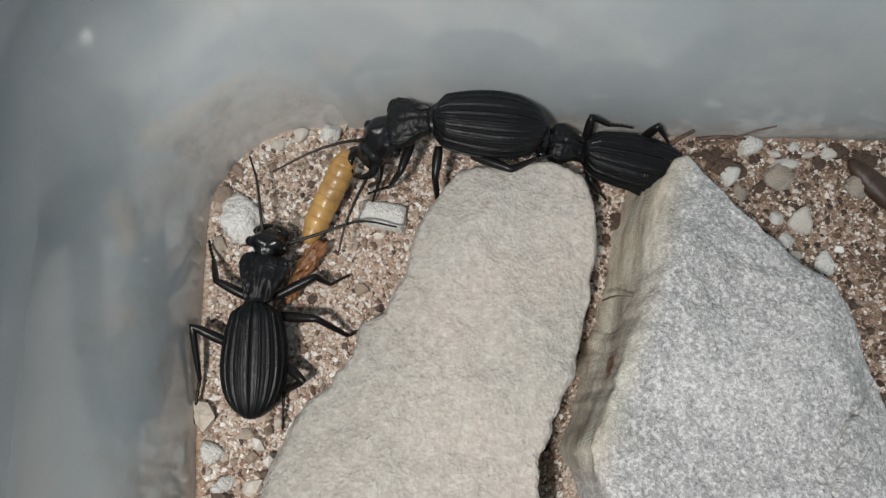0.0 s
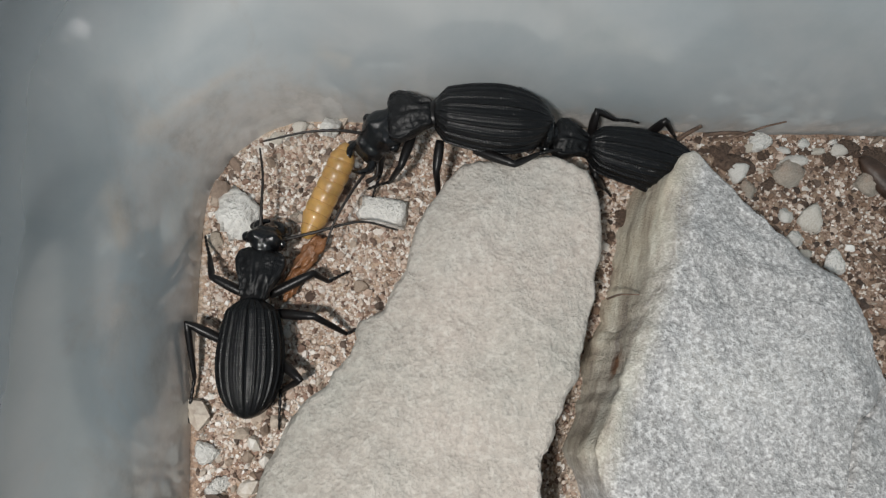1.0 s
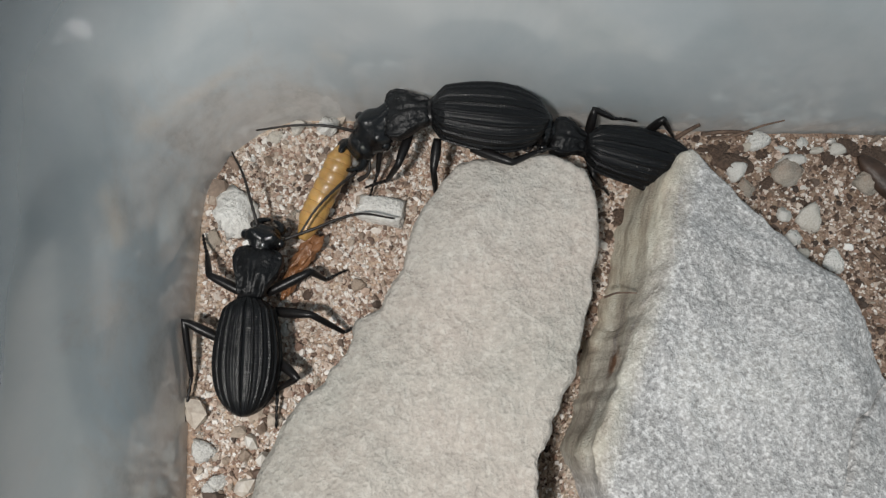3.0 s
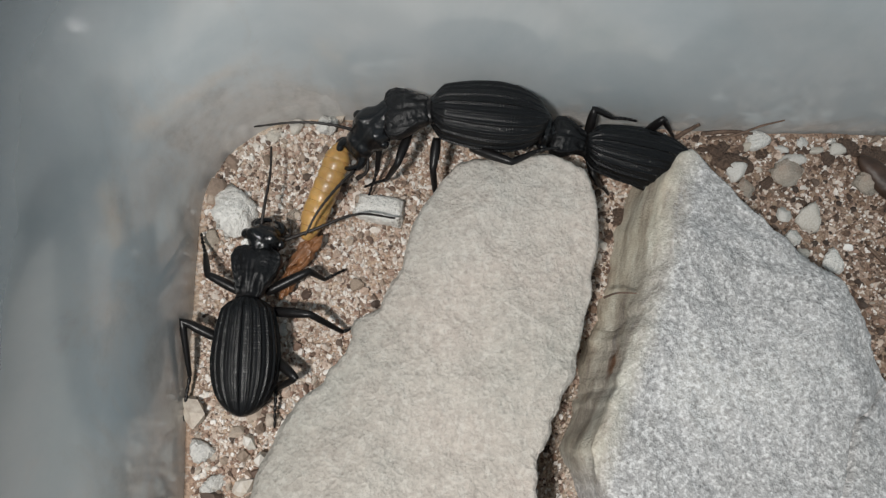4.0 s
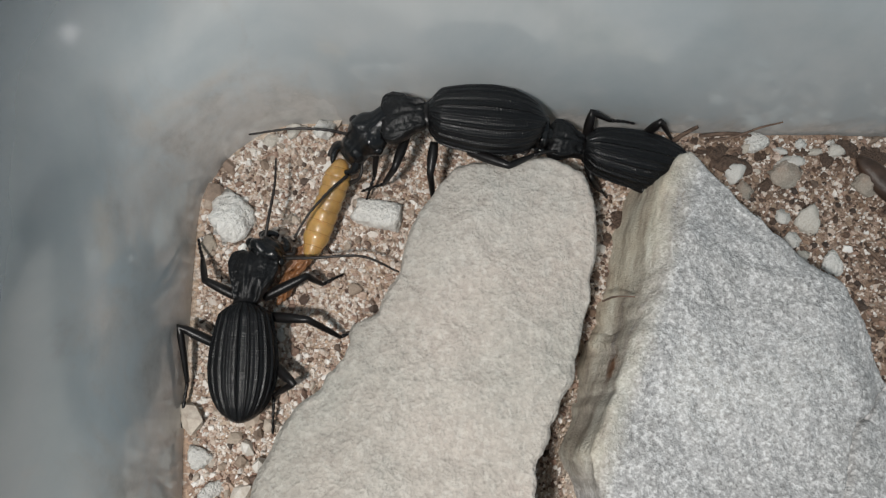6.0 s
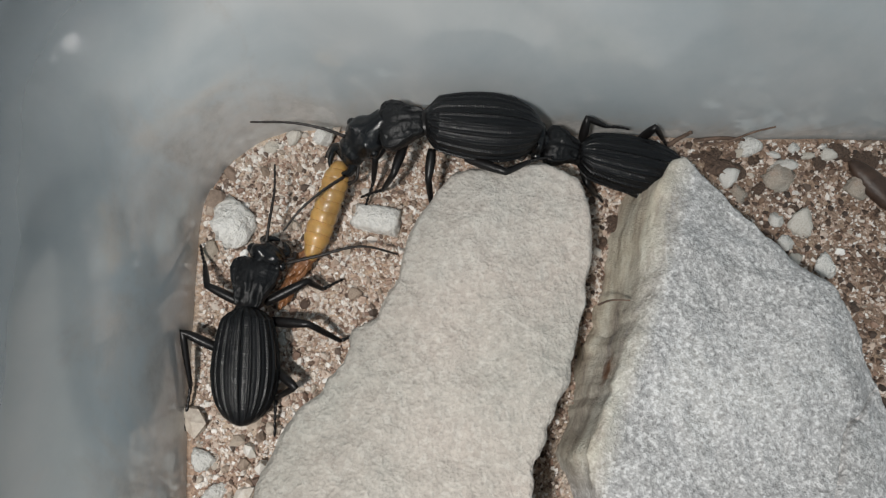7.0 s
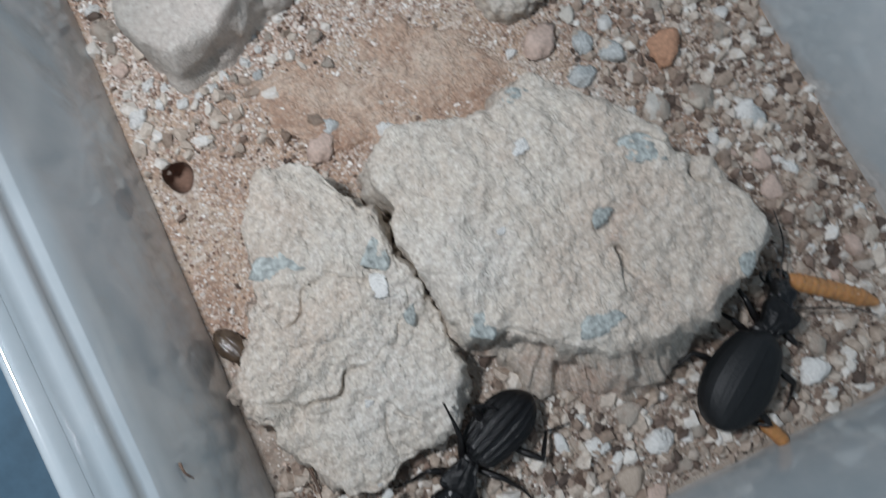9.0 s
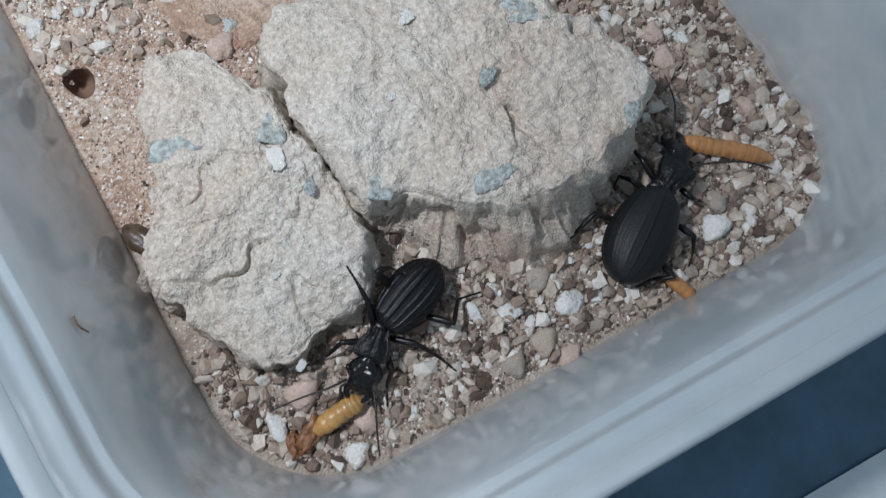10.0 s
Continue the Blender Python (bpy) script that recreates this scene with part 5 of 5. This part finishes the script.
def twig(label, points, thick, mat=None):
    pts = curve_points(points, 16)
    return tagged(part("twig", tube(bmesh.new(), [p - pts[0] for p in pts], [thick * (1 - 0.4 * k / 15) * (1 + 0.2 * noise.noise(p * 6)) for k, p in enumerate(pts)], 7), mat or M_BROWN, m=P(*pts[0])), label, "twig")


twig("ragged dark bark shred leaning on the tub wall", [(3.36, 3.39, 0.2), (3.46, 3.43, 0.35), (3.56, 3.45, 0.5)], 0.035)
twig("thin dark root strand along the sand edge", [(3.89, 3.48, 0.1), (4.19, 3.50, 0.15), (4.47, 3.58, 0.25), (4.69, 3.59, 0.4)], 0.018)
twig("thin dark root strand along the sand edge", [(3.78, 3.53, 0.1), (4.14, 3.56, 0.12), (4.44, 3.55, 0.1)], 0.03)
twig("short dark twig lying on sand", [(5.72, 2.12, 0.05), (5.85, 1.90, 0.1), (6.02, 1.78, 0.05)], 0.022)
twig("thin dark thread stuck to the tub wall", [(-2.66, -2.00, 2.45), (-2.63, -2.2, 2.36), (-2.60, -2.3, 2.30), (-2.57, -2.30, 2.2)], 0.011)
twig("thin dark thread stuck to the tub wall", [(-2.10, -7.50, 2.30), (-2.09, -7.62, 2.28), (-2.05, -7.72, 2.2)], 0.018)
# bark debris at the gap's low-y end; further up it stands in for shade
for k in range(5):
    y = -0.75 + 0.36 * k
    x = 1.80 + (y - 0.3) * 0.33
    twig("dark fibrous bark shred deepening the shade in the gap between two stones", [(x, y - 0.3, sand_height(x, y - 0.3) + 0.03), (x + 0.05 * (-1) ** k, y, sand_height(x, y) + 0.05), (x + 0.12, y + 0.3, sand_height(x + 0.12, y + 0.3) + 0.03)], 0.05 + 0.012 * (k % 2))
twig("thin dry root hair between two stones", [(2.18, 1.32, 0.7), (2.31, 1.36, 0.75), (2.50, 1.35, 0.8)], 0.012)
twig("thin dry root beside the crumbly rock", [(-1.23, -8.28, 0.2), (-1.21, -8.60, 0.15), (-1.23, -9.04, 0.1)], 0.025)

# ---- green and white shards in the crumbly rocks, and a few white glints made as shards
def shard(parent, at, size, turn, mat, shape=1):
    """Set into the upper face of a rock."""
    me = SHARDS[mat.name][shape]
    ob = new("shard_or_glint", me)
    ob.parent = parent
    ob.matrix_basis = P(*at, 0, 0, turn) @ Matrix.Diagonal((size, size, size * 0.30, 1))
    return ob


SHARDS = {mat.name: [pebble_mesh(k + 5.1, s, mat, 0.9) for k, s in enumerate(((1, 0.9, 0.5), (1, 0.6, 0.5), (1, 0.75, 0.5)))] for mat in (M_GREEN, M_WHITE, M_BLUEGREY)}


def rock_top(parent, x, y):
    """The height of a rock's upper face above a place."""
    best = 0.0
    for v in parent.data.vertices:
        if abs(v.co.x - x * CM) < 0.0012 and abs(v.co.y - y * CM) < 0.0012:
            best = max(best, v.co.z / CM)
    return best


for rock, x, y, size, turn, mat, shape in (
    (rock_small, -0.49, -5.60, 0.50, -10, M_GREEN, 1), (rock_small, 0.74, -6.02, 0.36, 75, M_GREEN, 2), (rock_small, 0.63, -6.42, 0.24, 80, M_WHITE, 0),
    (rock_small, 0.88, -6.91, 0.20, 70, M_GREEN, 1), (rock_big, 3.10, -5.41, 0.20, 10, M_WHITE, 0),
    (rock_big, 4.64, -6.07, 0.50, -30, M_GREEN, 1), (rock_big, 3.74, -6.70, 0.24, 25, M_GREEN, 1), (rock_big, 3.17, -7.97, 0.44, 5, M_GREEN, 1),
    (rock_big, 1.68, -7.45, 0.33, 80, M_GREEN, 2), (rock_big, 5.34, -8.03, 0.27, 50, M_GREEN, 1), (rock_big, 2.42, -6.38, 0.10, 0, M_WHITE, 0), (rock_big, 3.39, -4.66, 0.28, 15, M_GREEN, 1),
    # these three small white pieces stand in for bright glints on the rock
    (rock_small, -0.33, -9.04, 0.12, 30, M_WHITE, 0), (rock_small, -0.08, -7.79, 0.10, 0, M_WHITE, 2), (rock_small, -0.35, -8.86, 0.06, 0, M_WHITE, 1)):
    shard(rock, (x, y, rock_top(rock, x, y) - 0.02 - 0.05 * size), size, turn, mat, shape)


# ---- what moves: the two tugging beetles' heads and antennae, and the larva between them
def turned(m, spin, dx=0.0, dy=0.0):
    """A pose turned about its own place in the tub's space."""
    place = m.to_translation()
    return Matrix.Translation(place + Vector((dx * CM, dy * CM, 0))) @ pose(0, 0, 0, 0, 0, spin) @ Matrix.Translation(-place) @ m


def swing(pair, head_m, rows):
    """An antenna's swing, degrees about the upright, in its head's space."""
    ob, start = pair
    walk(ob, [(t, head_m.inverted() @ turned(P(*start), spin)) for t, spin in rows])


def motions():
    root, head, hm, root_m, (ant_a, ant_b) = beetle_left
    walk(head, [(t, root_m.inverted() @ turned(hm, spin, dx, dy)) for t, spin, dx, dy in (
        (0.0, 8, -0.02, 0.03), (1.0, 8, -0.02, 0.03), (2.5, 6, -0.02, 0.03), (3.8, 2, 0.0, 0.02), (5.0, 0, 0.0, 0.0), (5.3, -9, 0.02, -0.03), (5.6, -13, 0.03, -0.06), (7.0, -13, 0.03, -0.05), (7.5, -14, 0.03, -0.05), (10.0, -14, 0.03, -0.05))])
    swing(ant_a, hm, ((0.0, 3), (1.0, -5), (2.0, -7), (2.5, -5), (2.7, 18), (3.3, 8), (3.8, -8), (4.5, 2), (5.0, 0), (5.3, -12), (5.5, -20), (5.6, 6), (6.2, 8), (7.0, 9), (7.5, 16), (8.0, 14), (10.0, 14)))
    swing(ant_b, hm, ((0.0, -8), (1.0, -12), (2.0, -2), (2.7, -2), (3.8, 0), (4.5, 4), (5.0, 0), (5.3, 0), (5.6, -8), (6.2, 0), (7.0, 8), (7.5, 8), (10.0, 10)))
    root, head, hm, root_m, (ant_a, ant_b) = beetle_back
    walk(head, [(t, root_m.inverted() @ turned(hm, spin, dx, dy)) for t, spin, dx, dy in (
        (0.0, 2, 0.06, 0.02), (1.0, 1, 0.05, 0.01), (2.5, 0, 0.02, 0.0), (3.8, 0, -0.03, 0.02), (4.5, 1, 0.04, 0.0), (5.0, 0, 0.0, 0.0), (5.6, -2, -0.02, -0.02), (7.0, -5, -0.05, 0.04), (7.5, -5, -0.05, 0.04), (10.0, -5, -0.05, 0.04))])
    swing(ant_a, hm, ((0.0, 14), (0.4, 8), (1.0, -1), (2.0, 0), (2.7, -4), (3.8, -7), (4.5, -6), (5.0, 0), (5.6, 2), (6.3, -6), (7.0, -10), (7.5, -12), (10.0, -12)))
    swing(ant_b, hm, ((0.0, 14), (1.0, 8), (2.0, 0), (2.7, -5), (3.8, -2), (4.5, 6), (5.0, 0), (5.6, 2), (7.0, -6), (7.5, 0), (10.0, 0)))
    worm_m = worm_shared.matrix_basis.copy()
    walk(worm_shared, [(t, turned(worm_m, spin, dx, dy)) for t, spin, dx, dy in (
        (0.0, -5, 0.05, 0.06), (1.0, -5, 0.05, 0.07), (2.0, -6, 0.05, 0.07), (2.7, -6, 0.05, 0.03), (3.8, -1, 0.02, 0.06), (4.5, -3, 0.04, 0.03), (5.0, -4, 0.03, 0.03), (5.3, 0, 0.05, -0.06), (5.6, 1, 0.06, -0.12), (6.2, 1, 0.05, -0.08), (7.0, 2, 0.04, -0.04), (7.5, 2, 0.05, -0.09), (8.0, 3, 0.04, -0.08), (10.0, 3, 0.04, -0.08))])


motions()
